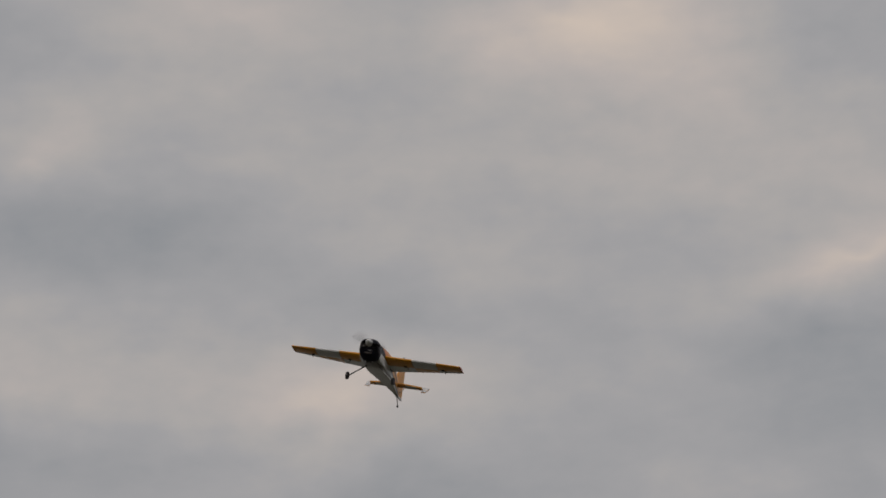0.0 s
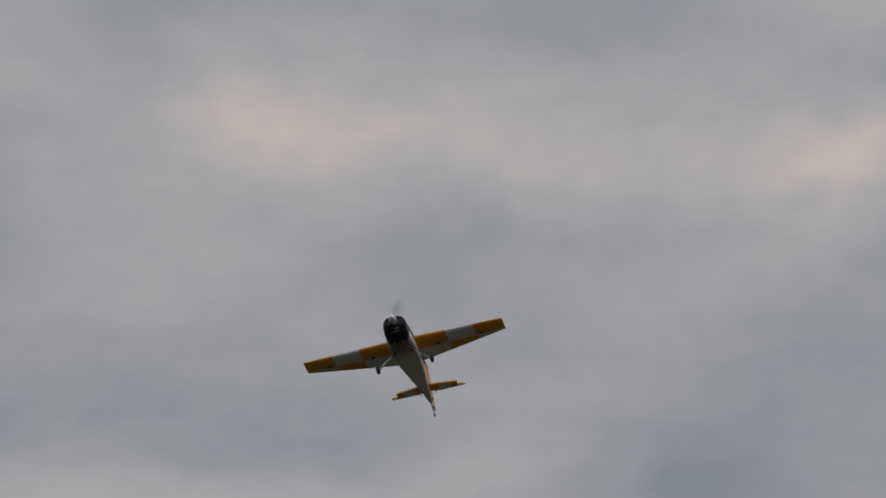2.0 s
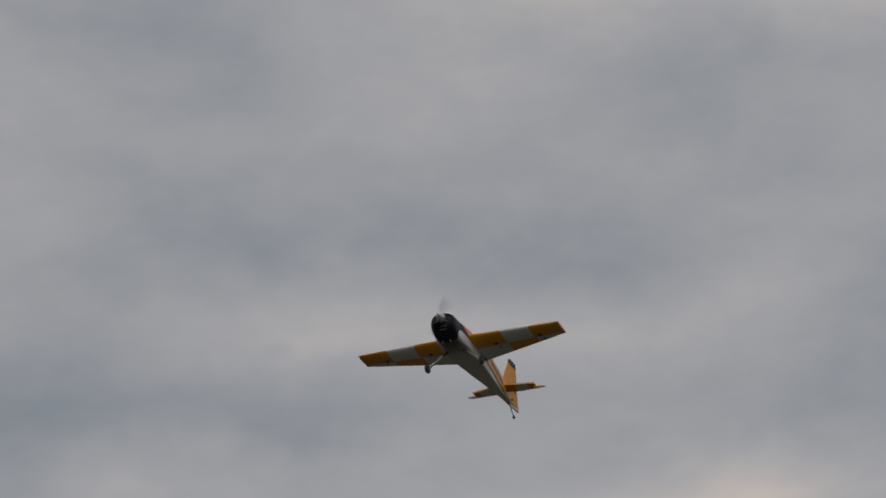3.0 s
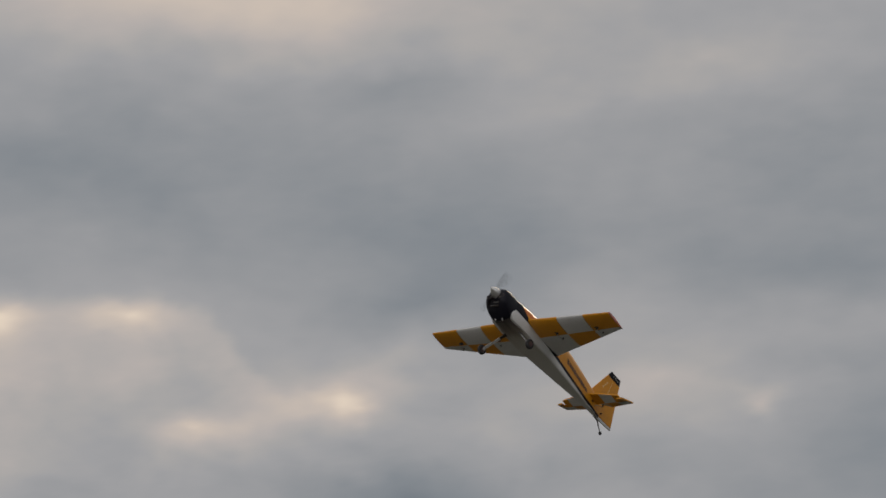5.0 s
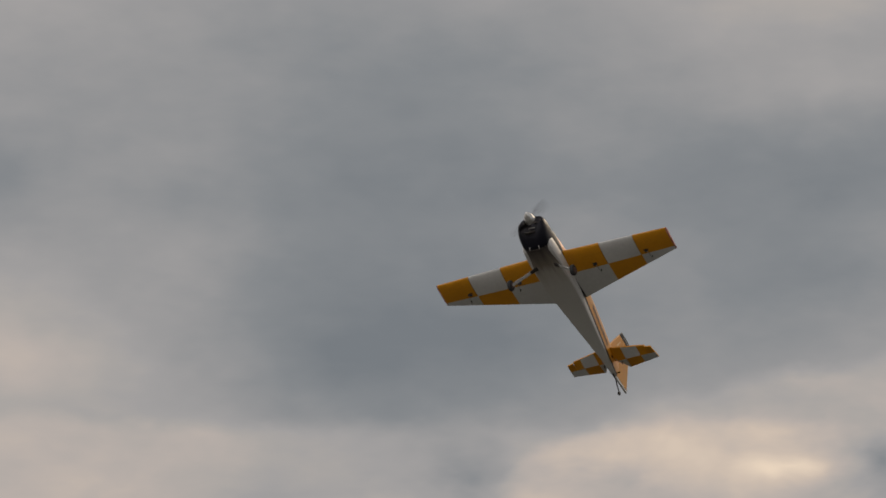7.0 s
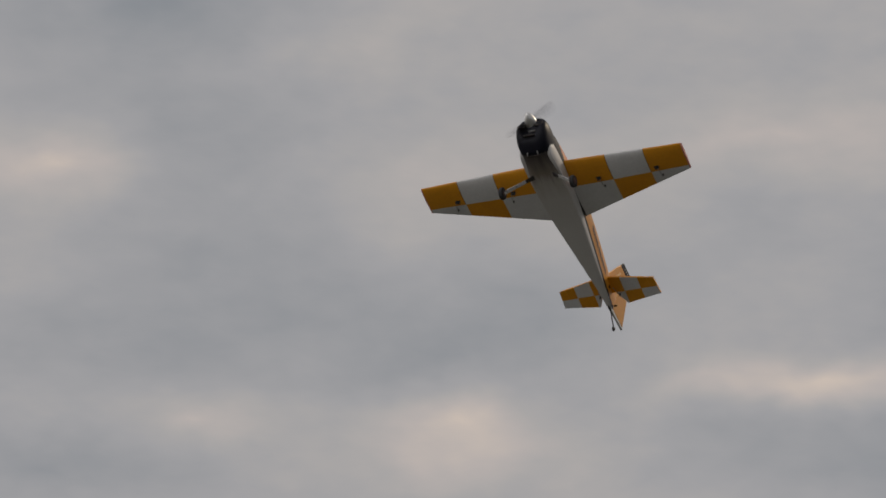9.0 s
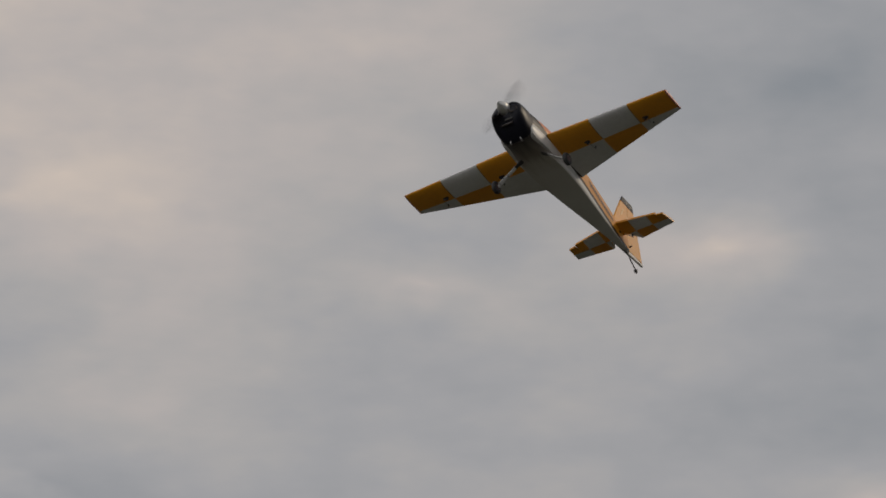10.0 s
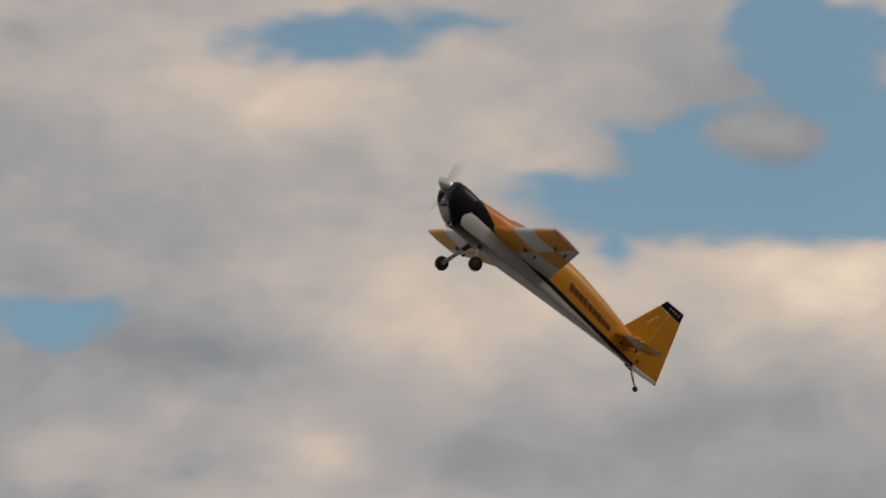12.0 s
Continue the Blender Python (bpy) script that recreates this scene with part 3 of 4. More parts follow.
    wire(tree, maths("DIVIDE", shade, 1.25), ramp.inputs["Fac"])

    blue = node("ShaderNodeTexSky")
    blue.sky_type = "NISHITA"
    blue.sun_disc = False
    blue.sun_elevation, blue.sun_rotation = radians(SUN_EL), radians(SUN_AZ)
    thin = node("ShaderNodeMix")
    thin.data_type, thin.blend_type = "RGBA", "MULTIPLY"
    thin.inputs[0].default_value = 1.0
    wire(tree, blue.outputs[0], thin.inputs[6])
    thin.inputs[7].default_value = (0.100, 0.116, 0.104, 1)

    opening = step(maths("MULTIPLY_ADD", maths("SUBTRACT", fine, 0.5), 0.30, clear.depth), -0.13, 0.15, 0.95)
    both = node("ShaderNodeMix")
    both.data_type = "RGBA"
    wire(tree, opening, both.inputs[0])
    wire(tree, ramp.outputs[0], both.inputs[6])
    wire(tree, thin.outputs[2], both.inputs[7])
    # unseen far sky, clouds facing the sun: brightness added to light the airplane's underside
    facing = node("ShaderNodeVectorMath")
    facing.operation = "DOT_PRODUCT"
    wire(tree, coords.outputs["Generated"], facing.inputs[0])
    facing.inputs[1].default_value = (-math.sin(radians(SUN_AZ)), -math.cos(radians(SUN_AZ)), 0)
    back = node("ShaderNodeBackground")
    wire(tree, maths("ADD", step(facing.outputs["Value"], 0.25, 0.80, 1.9), 1.0), back.inputs["Strength"])
    wire(tree, both.outputs[2], back.inputs["Color"])
    out = node("ShaderNodeOutputWorld")
    wire(tree, back.outputs[0], out.inputs["Surface"])


make_sky()

sun = new("sun", bpy.data.lights.new("sun", "SUN"))
sun.data.energy, sun.data.angle, sun.data.color = 0.98, radians(12), (1.0, 0.82, 0.60)
a, e = radians(SUN_AZ), radians(SUN_EL)
sun.matrix_world = look((60 * math.sin(a) * math.cos(e), 60 * math.cos(a) * math.cos(e), 60 * math.sin(e)), (0, 0, 0))


# ---- materials ----
def material(name, color, rough=0.4, metal=0.0, spread=0.12, scale=14.0, bump=0.15, bump_scale=40.0, coat=0.0, alpha=1.0, specular=0.5):
    """A painted or bare surface with stains at two scales and a fine relief."""
    mat = bpy.data.materials.new(name)
    mat.use_nodes = True
    tree = mat.node_tree
    bsdf = tree.nodes["Principled BSDF"]
    where = tree.nodes.new("ShaderNodeTexCoord")
    big, small, relief = (tree.nodes.new("ShaderNodeTexNoise") for _ in range(3))
    for n, s, d in ((big, scale * 0.35, 3.0), (small, scale * 3.0, 5.0), (relief, bump_scale, 3.0)):
        n.inputs["Scale"].default_value, n.inputs["Detail"].default_value = s, d
        wire(tree, where.outputs["Object"], n.inputs["Vector"])
    add = tree.nodes.new("ShaderNodeMath")
    add.operation = "MULTIPLY_ADD"
    add.inputs[1].default_value = 0.5
    wire(tree, small.outputs["Fac"], add.inputs[0])
    half = tree.nodes.new("ShaderNodeMath")
    half.operation = "MULTIPLY"
    half.inputs[1].default_value = 0.5
    wire(tree, big.outputs["Fac"], half.inputs[0])
    wire(tree, half.outputs[0], add.inputs[2])
    ramp = tree.nodes.new("ShaderNodeValToRGB")
    lo, hi = ramp.color_ramp.elements
    lo.position, hi.position = 0.3, 0.7
    lo.color = (*[c * (1 - spread) for c in color], 1)
    hi.color = (*[min(1, c * (1 + spread)) for c in color], 1)
    wire(tree, add.outputs[0], ramp.inputs["Fac"])
    wire(tree, ramp.outputs[0], bsdf.inputs["Base Color"])
    b = tree.nodes.new("ShaderNodeBump")
    b.inputs["Strength"].default_value, b.inputs["Distance"].default_value = bump, 0.004
    wire(tree, relief.outputs["Fac"], b.inputs["Height"])
    wire(tree, b.outputs[0], bsdf.inputs["Normal"])
    rr = tree.nodes.new("ShaderNodeMapRange")
    rr.inputs["To Min"].default_value, rr.inputs["To Max"].default_value = max(0.03, rough - 0.05), rough + 0.08
    wire(tree, small.outputs["Fac"], rr.inputs["Value"])
    wire(tree, rr.outputs[0], bsdf.inputs["Roughness"])
    bsdf.inputs["Metallic"].default_value = metal
    bsdf.inputs["Coat Weight"].default_value = coat
    bsdf.inputs["Coat Roughness"].default_value = 0.30
    bsdf.inputs["Alpha"].default_value = alpha
    bsdf.inputs["Specular IOR Level"].default_value = specular
    return mat


YELLOW = material("yellow_film", (0.61, 0.252, 0.012), 0.40, coat=0.14, spread=0.1, bump=0.1, specular=0.32)
WHITE = material("white_film", (0.57, 0.56, 0.54), 0.42, coat=0.15, spread=0.09, bump=0.1, specular=0.35)
BLACK = material("black_gelcoat", (0.008, 0.008, 0.013), 0.36, spread=0.3, specular=0.16)
SOOT = material("sooty_tunnel", (0.050, 0.040, 0.034), 0.75, spread=0.5)
SEAM = material("dark_seam", (0.030, 0.024, 0.022), 0.55, spread=0.3)
FOLD = material("film_overlap", (0.16, 0.085, 0.030), 0.45, spread=0.3)
RED = material("red_trim", (0.52, 0.19, 0.14), 0.4, spread=0.15)
SPINNER = material("brushed_aluminium", (0.66, 0.655, 0.64), 0.40, metal=0.85, spread=0.06)
STEEL = material("spring_steel", (0.32, 0.31, 0.30), 0.35, metal=0.9, spread=0.1)
ALLOY = material("painted_gear_leg", (0.50, 0.49, 0.47), 0.4, spread=0.1)
RUBBER = material("black_rubber", (0.022, 0.020, 0.020), 0.75, spread=0.3)
HUB = material("dark_red_hub", (0.065, 0.029, 0.026), 0.45, spread=0.2)
CARBON = material("carbon_blade_sweep", (0.018, 0.016, 0.016), 0.5, spread=0.2, alpha=0.030, specular=0.0)
CANOPY = material("amber_canopy", (0.46, 0.14, 0.03), 0.16, coat=0.6, spread=0.2, bump=0.05)
LETTER = material("black_lettering", (0.125, 0.052, 0.018), 0.45, spread=0.2)
DECK = material("orange_deck_film", (0.58, 0.165, 0.022), 0.40, coat=0.2, spread=0.14, bump=0.1, specular=0.35)
GHOST = material("pale_lettering_and_lit_gap", (0.74, 0.52, 0.24), 0.4, spread=0.08)


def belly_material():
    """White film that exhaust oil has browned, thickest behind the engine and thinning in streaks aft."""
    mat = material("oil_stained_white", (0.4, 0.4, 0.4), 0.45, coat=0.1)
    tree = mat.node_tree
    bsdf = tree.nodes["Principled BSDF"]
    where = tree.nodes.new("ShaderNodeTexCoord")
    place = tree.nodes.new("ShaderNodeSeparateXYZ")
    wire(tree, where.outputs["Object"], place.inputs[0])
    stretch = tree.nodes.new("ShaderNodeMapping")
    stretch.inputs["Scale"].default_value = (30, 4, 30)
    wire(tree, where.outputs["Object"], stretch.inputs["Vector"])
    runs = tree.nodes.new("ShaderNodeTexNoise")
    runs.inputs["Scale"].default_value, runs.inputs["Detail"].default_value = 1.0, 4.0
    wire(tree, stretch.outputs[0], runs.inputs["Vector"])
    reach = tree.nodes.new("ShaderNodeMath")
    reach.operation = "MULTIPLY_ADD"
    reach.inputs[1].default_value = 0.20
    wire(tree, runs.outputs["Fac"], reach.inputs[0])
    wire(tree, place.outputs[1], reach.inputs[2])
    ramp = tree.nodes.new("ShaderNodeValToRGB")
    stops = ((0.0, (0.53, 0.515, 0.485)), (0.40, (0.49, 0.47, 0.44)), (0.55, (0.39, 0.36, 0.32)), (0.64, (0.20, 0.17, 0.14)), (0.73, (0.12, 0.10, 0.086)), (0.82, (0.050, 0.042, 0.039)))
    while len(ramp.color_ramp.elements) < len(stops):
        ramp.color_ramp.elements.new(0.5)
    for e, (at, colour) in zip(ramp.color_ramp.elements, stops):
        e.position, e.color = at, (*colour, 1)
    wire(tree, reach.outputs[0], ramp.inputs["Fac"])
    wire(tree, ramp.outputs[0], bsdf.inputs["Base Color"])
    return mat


BELLY = belly_material()


def grass_material():
    mat = material("mown_grass", (0.034, 0.035, 0.022), 0.9, spread=0.5, scale=0.9, bump=0.8, bump_scale=30.0)
    return mat


# ---- mesh helpers ----
def part(name, bm, mats, parent, label="", smooth=True):
    """Link a bmesh as one mesh object under a thing or part."""
    bmesh.ops.recalc_face_normals(bm, faces=bm.faces[:])
    me = bpy.data.meshes.new(name)
    bm.to_mesh(me)
    bm.free()
    for m in mats if isinstance(mats, (tuple, list)) else (mats,):
        me.materials.append(m)
    if smooth:
        me.shade_smooth()
        me.set_sharp_from_angle(angle=radians(38))
    ob = new(name, me)
    ob.parent = parent
    return tagged(ob, label)


def lathe(profile, segments=28, axis="y"):
    """A body of revolution round y (or x) from pairs (along, radius)."""
    bm = bmesh.new()
    rings = []
    for along, r in profile:
        ring = []
        for k in range(segments):
            c, s = r * math.cos(k * math.tau / segments), r * math.sin(k * math.tau / segments)
            ring.append(bm.verts.new((c, along, s) if axis == "y" else (along, c, s)))
        rings.append(ring)
    for a, b in zip(rings, rings[1:]):
        for k in range(segments):
            j = (k + 1) % segments
            bm.faces.new((a[k], a[j], b[j], b[k]))
    bm.faces.new(rings[0])
    bm.faces.new(rings[-1][::-1])
    return bm


def tube(points, radii, segments=10):
    """A round bar through the points, its radius going from point to point."""
    bm = bmesh.new()
    rings = []
    pts = [Vector(p) for p in points]
    for i, p in enumerate(pts):
        d = (pts[min(i + 1, len(pts) - 1)] - pts[max(i - 1, 0)]).normalized()
        u = d.orthogonal().normalized()
        v = d.cross(u)
        rings.append([bm.verts.new(p + radii[i] * (u * math.cos(k * math.tau / segments) + v * math.sin(k * math.tau / segments))) for k in range(segments)])
    for a, b in zip(rings, rings[1:]):
        for k in range(segments):
            j = (k + 1) % segments
            bm.faces.new((a[k], a[j], b[j], b[k]))
    bm.faces.new(rings[0])
    bm.faces.new(rings[-1][::-1])
    return bm


def box(size, at, bevel=0.0, turn=None):
    bm = bmesh.new()
    bmesh.ops.create_cube(bm, size=1.0)
    bmesh.ops.scale(bm, vec=size, verts=bm.verts[:])
    if bevel:
        bmesh.ops.bevel(bm, geom=bm.edges[:], offset=bevel, segments=2, affect="EDGES", profile=0.5)
    if turn:
        bmesh.ops.transform(bm, matrix=turn, verts=bm.verts[:])
    bmesh.ops.translate(bm, vec=at, verts=bm.verts[:])
    return bm


def slab(outline, thick, plane="yz", centre=0.0, bevel=0.004):
    """A flat tail surface: the outline drawn in a plane, given thickness and rounded rims."""
    bm = bmesh.new()

    def at(a, b, h):
        return (h, a, b) if plane == "yz" else (a, b, h)

    lo = [bm.verts.new(at(a, b, centre - thick / 2)) for a, b in outline]
    hi = [bm.verts.new(at(a, b, centre + thick / 2)) for a, b in outline]
    bm.faces.new(lo)
    bm.faces.new(hi[::-1])
    n = len(outline)
    rims = [bm.faces.new((lo[k], lo[(k + 1) % n], hi[(k + 1) % n], hi[k])) for k in range(n)]
    bmesh.ops.recalc_face_normals(bm, faces=bm.faces[:])
    edges = {e for f in rims for e in f.edges if len({v for v in e.verts} & set(lo)) != 1}
    bmesh.ops.bevel(bm, geom=list(edges), offset=min(bevel, thick * 0.45), segments=2, affect="EDGES", profile=0.5)
    return bm


# ---- the ground ----
def make_ground():
    bm = bmesh.new()
    rings = [[bm.verts.new((0, 0, 0))]]
    for r in (6, 20, 60, 180, 600, 1800, 4500):
        rings.append([bm.verts.new((r * math.cos(k * math.tau / 48), r * math.sin(k * math.tau / 48), 0)) for k in range(48)])
    for k in range(48):
        bm.faces.new((rings[0][0], rings[1][k], rings[1][(k + 1) % 48]))
    for a, b in zip(rings[1:], rings[2:]):
        for k in range(48):
            bm.faces.new((a[k], b[k], b[(k + 1) % 48], a[(k + 1) % 48]))
    ob = part("ground", bm, grass_material(), None, "wide flat field of dark dull green mown grass", smooth=False)
    tagged(ob, category="ground", kind="structure")


make_ground()

# ---- the model aeroplane: x to its right wing, y to its nose, z up ----
airplane = tagged(new("model_airplane"), "yellow and white checkered model airplane with black cowl flying nose-high", "model airplane")
airplane.empty_display_size = 0.3

WING_Z = -0.022
HINGE_Y = 0.312
TIP_X, ROOT_X = 1.10, 0.125
BANDS = (ROOT_X, 0.30, 0.472, 0.63, 0.785, 0.95, TIP_X)


def along(v, pairs):
    """Linear between the pairs (position, value), which fall or rise."""
    return float(np.interp(v, [p[0] for p in pairs], [p[1] for p in pairs]))


def wing_le(x):
    return along(x, ((ROOT_X, 0.537), (TIP_X, 0.512)))


def wing_te(x):
    return along(x, ((ROOT_X, 0.020), (TIP_X, 0.282)))


def airfoil(s, ratio=0.115):
    """Half thickness of a symmetric section at the fraction s of its chord."""
    return ratio * 5 * (0.2969 * math.sqrt(s) - 0.126 * s - 0.3516 * s * s + 0.2843 * s ** 3 - 0.1015 * s ** 4) + 0.0035


def wing_skin(side, y_of, cuts, paint):
    """A closed piece of wing between chord lines; paint(x, upper) is the colour's index."""
    bm = bmesh.new()
    xs = sorted(set(BANDS) | {0.21, 0.385, 0.55, 0.71, 0.87, 1.03, 1.089})
    loops = []
    for x in xs:
        le, te = wing_le(x), wing_te(x)
        chord = le - te
        squash = 1.0 if x < 1.08 else (0.93 if x < 1.095 else 0.72)
        upper, lower = [], []
        for c in cuts:
            y = y_of(x, c)
            h = airfoil(min(1, max(0, (le - y) / chord))) * chord * squash
            upper.append(bm.verts.new((side * x, y, WING_Z + h)))
            lower.append(bm.verts.new((side * x, y, WING_Z - h)))
        loops.append((upper, lower))
    for (x0, (u0, l0)), (x1, (u1, l1)) in zip(zip(xs, loops), list(zip(xs, loops))[1:]):
        mid = (x0 + x1) / 2
        for k in range(len(cuts) - 1):
            bm.faces.new((u0[k], u0[k + 1], u1[k + 1], u1[k])).material_index = 2 if mid > 1.088 else paint(mid, True)
            bm.faces.new((l0[k], l1[k], l1[k + 1], l0[k + 1])).material_index = 2 if mid > 1.088 else paint(mid, False)
        bm.faces.new((u0[0], u1[0], l1[0], l0[0])).material_index = paint(mid, False)
        bm.faces.new((u0[-1], l0[-1], l1[-1], u1[-1])).material_index = paint(mid, False)
    for (u, l), flip in ((loops[0], False), (loops[-1], True)):
        for k in range(len(cuts) - 1):
            q = (u[k], l[k], l[k + 1], u[k + 1])
            bm.faces.new(q[::-1] if flip else q).material_index = 2 if flip else 0
    return bm


def front_paint(x, upper):
    return 1 if 0.472 < x < 0.785 else 0


def rear_paint(x, upper):
    return 0 if 0.472 < x < 0.785 else 1


def make_wing(side):
    front = wing_skin(side, lambda x, c: wing_le(x) + (HINGE_Y - wing_le(x)) * c,
                      (0.0, 0.015, 0.06, 0.14, 0.28, 0.48, 0.74, 1.0), front_paint)
    wing = part("wing", front, (YELLOW, WHITE, RED), airplane, "yellow wing panel with a white square, red tip")
    rear = wing_skin(side, lambda x, c: (HINGE_Y - 0.0015) + (wing_te(x) - HINGE_Y + 0.0015) * c,
                     (0.0, 0.03, 0.3, 0.65, 1.0), rear_paint)
    aileron = part("aileron", rear, (YELLOW, WHITE, RED), airplane, "white and yellow checkered full-span aileron")
    # dark seams where the colours of the covering meet
    for x in (0.472, 0.785):
        for over in (False, True):
            bm = bmesh.new()
            vs = []
            for c in (0.02, 0.1, 0.25, 0.5, 0.75, 1.0):
                y = wing_le(x) + (HINGE_Y - wing_le(x)) * c
                chord = wing_le(x) - wing_te(x)
                h = airfoil((wing_le(x) - y) / chord) * chord + 0.0012
                z = WING_Z + (h if over else -h)
                vs.append((bm.verts.new((side * (x - 0.0020), y, z)), bm.verts.new((side * (x + 0.0020), y, z))))
            for p, q in zip(vs, vs[1:]):
                bm.faces.new((p[0], p[1], q[1], q[0]))
            part("seam", bm, FOLD, wing)
    # servo, horn and pushrod of each half of the aileron
    for x in (0.365, 0.845):
        chord = wing_le(x) - wing_te(x)
        h = WING_Z - airfoil((wing_le(x) - HINGE_Y - 0.03) / chord) * chord
        h2 = WING_Z - airfoil((wing_le(x) - HINGE_Y + 0.05) / chord) * chord
        part("servo_arm", box((0.038, 0.011, 0.016), (side * x, HINGE_Y + 0.030, h - 0.006), 0.003, pose(0, 0, 0, 0, 0, 24 * side)), RUBBER, wing)
        part("servo_cover", box((0.040, 0.018, 0.003), (side * (x - 0.006), HINGE_Y + 0.040, h - 0.0005), 0.001), SEAM, wing)
        part("control_horn", box((0.007, 0.014, 0.022), (side * (x + 0.022), HINGE_Y - 0.040, h2 - 0.009), 0.002), RUBBER, aileron)
        part("pushrod", tube([(side * (x + 0.008), HINGE_Y + 0.035, h - 0.018), (side * (x + 0.022), HINGE_Y - 0.045, h2 - 0.022)], [0.0028, 0.0028], 8), STEEL, aileron)
    # dark flange between wing root and fuselage
    bm = wing_root_rim(side)
    part("root_rib", bm, SEAM, wing)


def wing_root_rim(side):
    bm = bmesh.new()
    xs = (ROOT_X - 0.006, ROOT_X + 0.004)
    rows = []
    for x in xs:
        le, te = wing_le(ROOT_X), wing_te(ROOT_X)
        chord = le - te
        ring = []
        for s in (0.0, 0.04, 0.15, 0.35, 0.6, 0.85, 1.0):
            ring.append((le - s * chord, airfoil(s) * chord * 1.05 + 0.002))
        up = [bm.verts.new((side * x, y, WING_Z + h)) for y, h in ring]
        dn = [bm.verts.new((side * x, y, WING_Z - h)) for y, h in reversed(ring)]
        rows.append(up + dn)
    n = len(rows[0])
    for k in range(n):
        bm.faces.new((rows[0][k], rows[0][(k + 1) % n], rows[1][(k + 1) % n], rows[1][k]))
    bm.faces.new(rows[0])
    bm.faces.new(rows[1][::-1])
    return bm


for side in (1, -1):
    make_wing(side)

# ---- fuselage ----
STRIPE_Z = -0.030
TOP = ((-0.845, 0.100), (-0.62, 0.137), (-0.44, 0.162), (-0.14, 0.190), (0.10, 0.180), (0.36, 0.127), (0.51, 0.108), (0.71, 0.074), (0.82, 0.062))
BOTTOM = ((-0.845, -0.050), (-0.65, -0.059), (-0.43, -0.076), (-0.20, -0.096), (0.05, -0.118), (0.28, -0.144), (0.50, -0.168), (0.73, -0.178), (0.82, -0.178))
WIDE = ((-0.845, 0.014), (-0.60, 0.040), (-0.40, 0.064), (-0.20, 0.088), (0.0, 0.112), (0.20, 0.131), (0.50, 0.138), (0.66, 0.130), (0.82, 0.121))


def section(y, grow=0.0):
    """Half a cross-section, from the keel to the spine."""
    t, b, w = along(y, TOP) + grow, along(y, BOTTOM) - grow, along(y, WIDE) + grow
    s = STRIPE_Z
    g = min(1.0, max(0.0, (y - 0.35) / 0.30))          # the nose is rounder than the tail
    return [(0, b), (0.50 * w, b + 0.002 * g), ((0.93 - 0.19 * g) * w, b + 0.003 + 0.013 * g), ((0.985 - 0.055 * g) * w, b + 0.012 + 0.036 * g),
            (w, b + (0.40 + 0.15 * g) * (s - b)),
            (w, s - 0.021), (w, s + 0.009), (0.99 * w, s + 0.32 * (t - s)), (0.93 * w, s + 0.64 * (t - s)),
            (0.70 * w, s + 0.87 * (t - s)), (0.36 * w, s + 0.97 * (t - s)), (0, t)]


def ring_of(bm, y, half):
    left = [bm.verts.new((x, y, z)) for x, z in half]
    right = [bm.verts.new((-x, y, z)) for x, z in half[1:-1]][::-1]
    return left + right


def make_fuselage():
    bm = bmesh.new()
    ys = (0.730, 0.69, 0.63, 0.55, 0.50, 0.42, 0.33, 0.24, 0.15, 0.05, -0.05, -0.17, -0.30, -0.42, -0.53, -0.63, -0.74, -0.845)
    # the paint line of the nose slants back from the deck to the stripe
    slant = {0.63: (0, 0, 0, 0, -0.05, -0.10, -0.12, -0.045, 0.025, 0.065, 0.080, 0.085), 0.69: (0, 0, 0, 0, -0.02, -0.04, -0.05, -0.015, 0.012, 0.028, 0.034, 0.036),
             0.55: (0, 0, 0, 0, -0.015, -0.06, -0.075, -0.02, 0, 0, 0, 0), 0.50: (0, 0, 0, 0, 0, -0.035, -0.045, 0, 0, 0, 0, 0)}
    rings = []
    for y in ys:
        shift = slant.get(y, (0,) * 12)
        ring = ring_of(bm, y, [section(y + shift[k])[k] for k in range(12)])
        for k, v in enumerate(ring):
            v.co.y += shift[k if k < 12 else 22 - k]
        rings.append(ring)
    n = len(rings[0])
    for (y0, a), (y1, b) in zip(zip(ys, rings), list(zip(ys, rings))[1:]):
        for k in range(n):
            f = bm.faces.new((a[k], a[(k + 1) % n], b[(k + 1) % n], b[k]))
            half = k if k < 11 else n - 1 - k
            mid = (y0 + y1) / 2
            if half == 5:
                f.material_index = 2
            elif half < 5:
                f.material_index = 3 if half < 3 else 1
            else:
                f.material_index = 2 if mid > 0.63 else 4 if mid > 0.40 and half > 6 else 0
    bm.faces.new(rings[0][::-1]).material_index = 2
    bm.faces.new(rings[-1]).material_index = 0
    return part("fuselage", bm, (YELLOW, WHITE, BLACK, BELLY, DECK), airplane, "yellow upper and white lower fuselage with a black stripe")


fuselage = make_fuselage()


def cowl_section(y, scale):
    """Half an oval, keel to spine; the chin of the front slopes back."""
    half = []
    for k in range(15):
        a = math.pi * k / 14
        x = 0.128 * math.copysign(abs(math.sin(a)) ** 0.58, 1) if 0 < k < 14 else 0.0
        z = -0.052 - 0.126 * math.copysign(abs(math.cos(a)) ** 0.72, math.cos(a))
        half.append((x * scale, -0.055 + (z + 0.055) * scale))
    return half


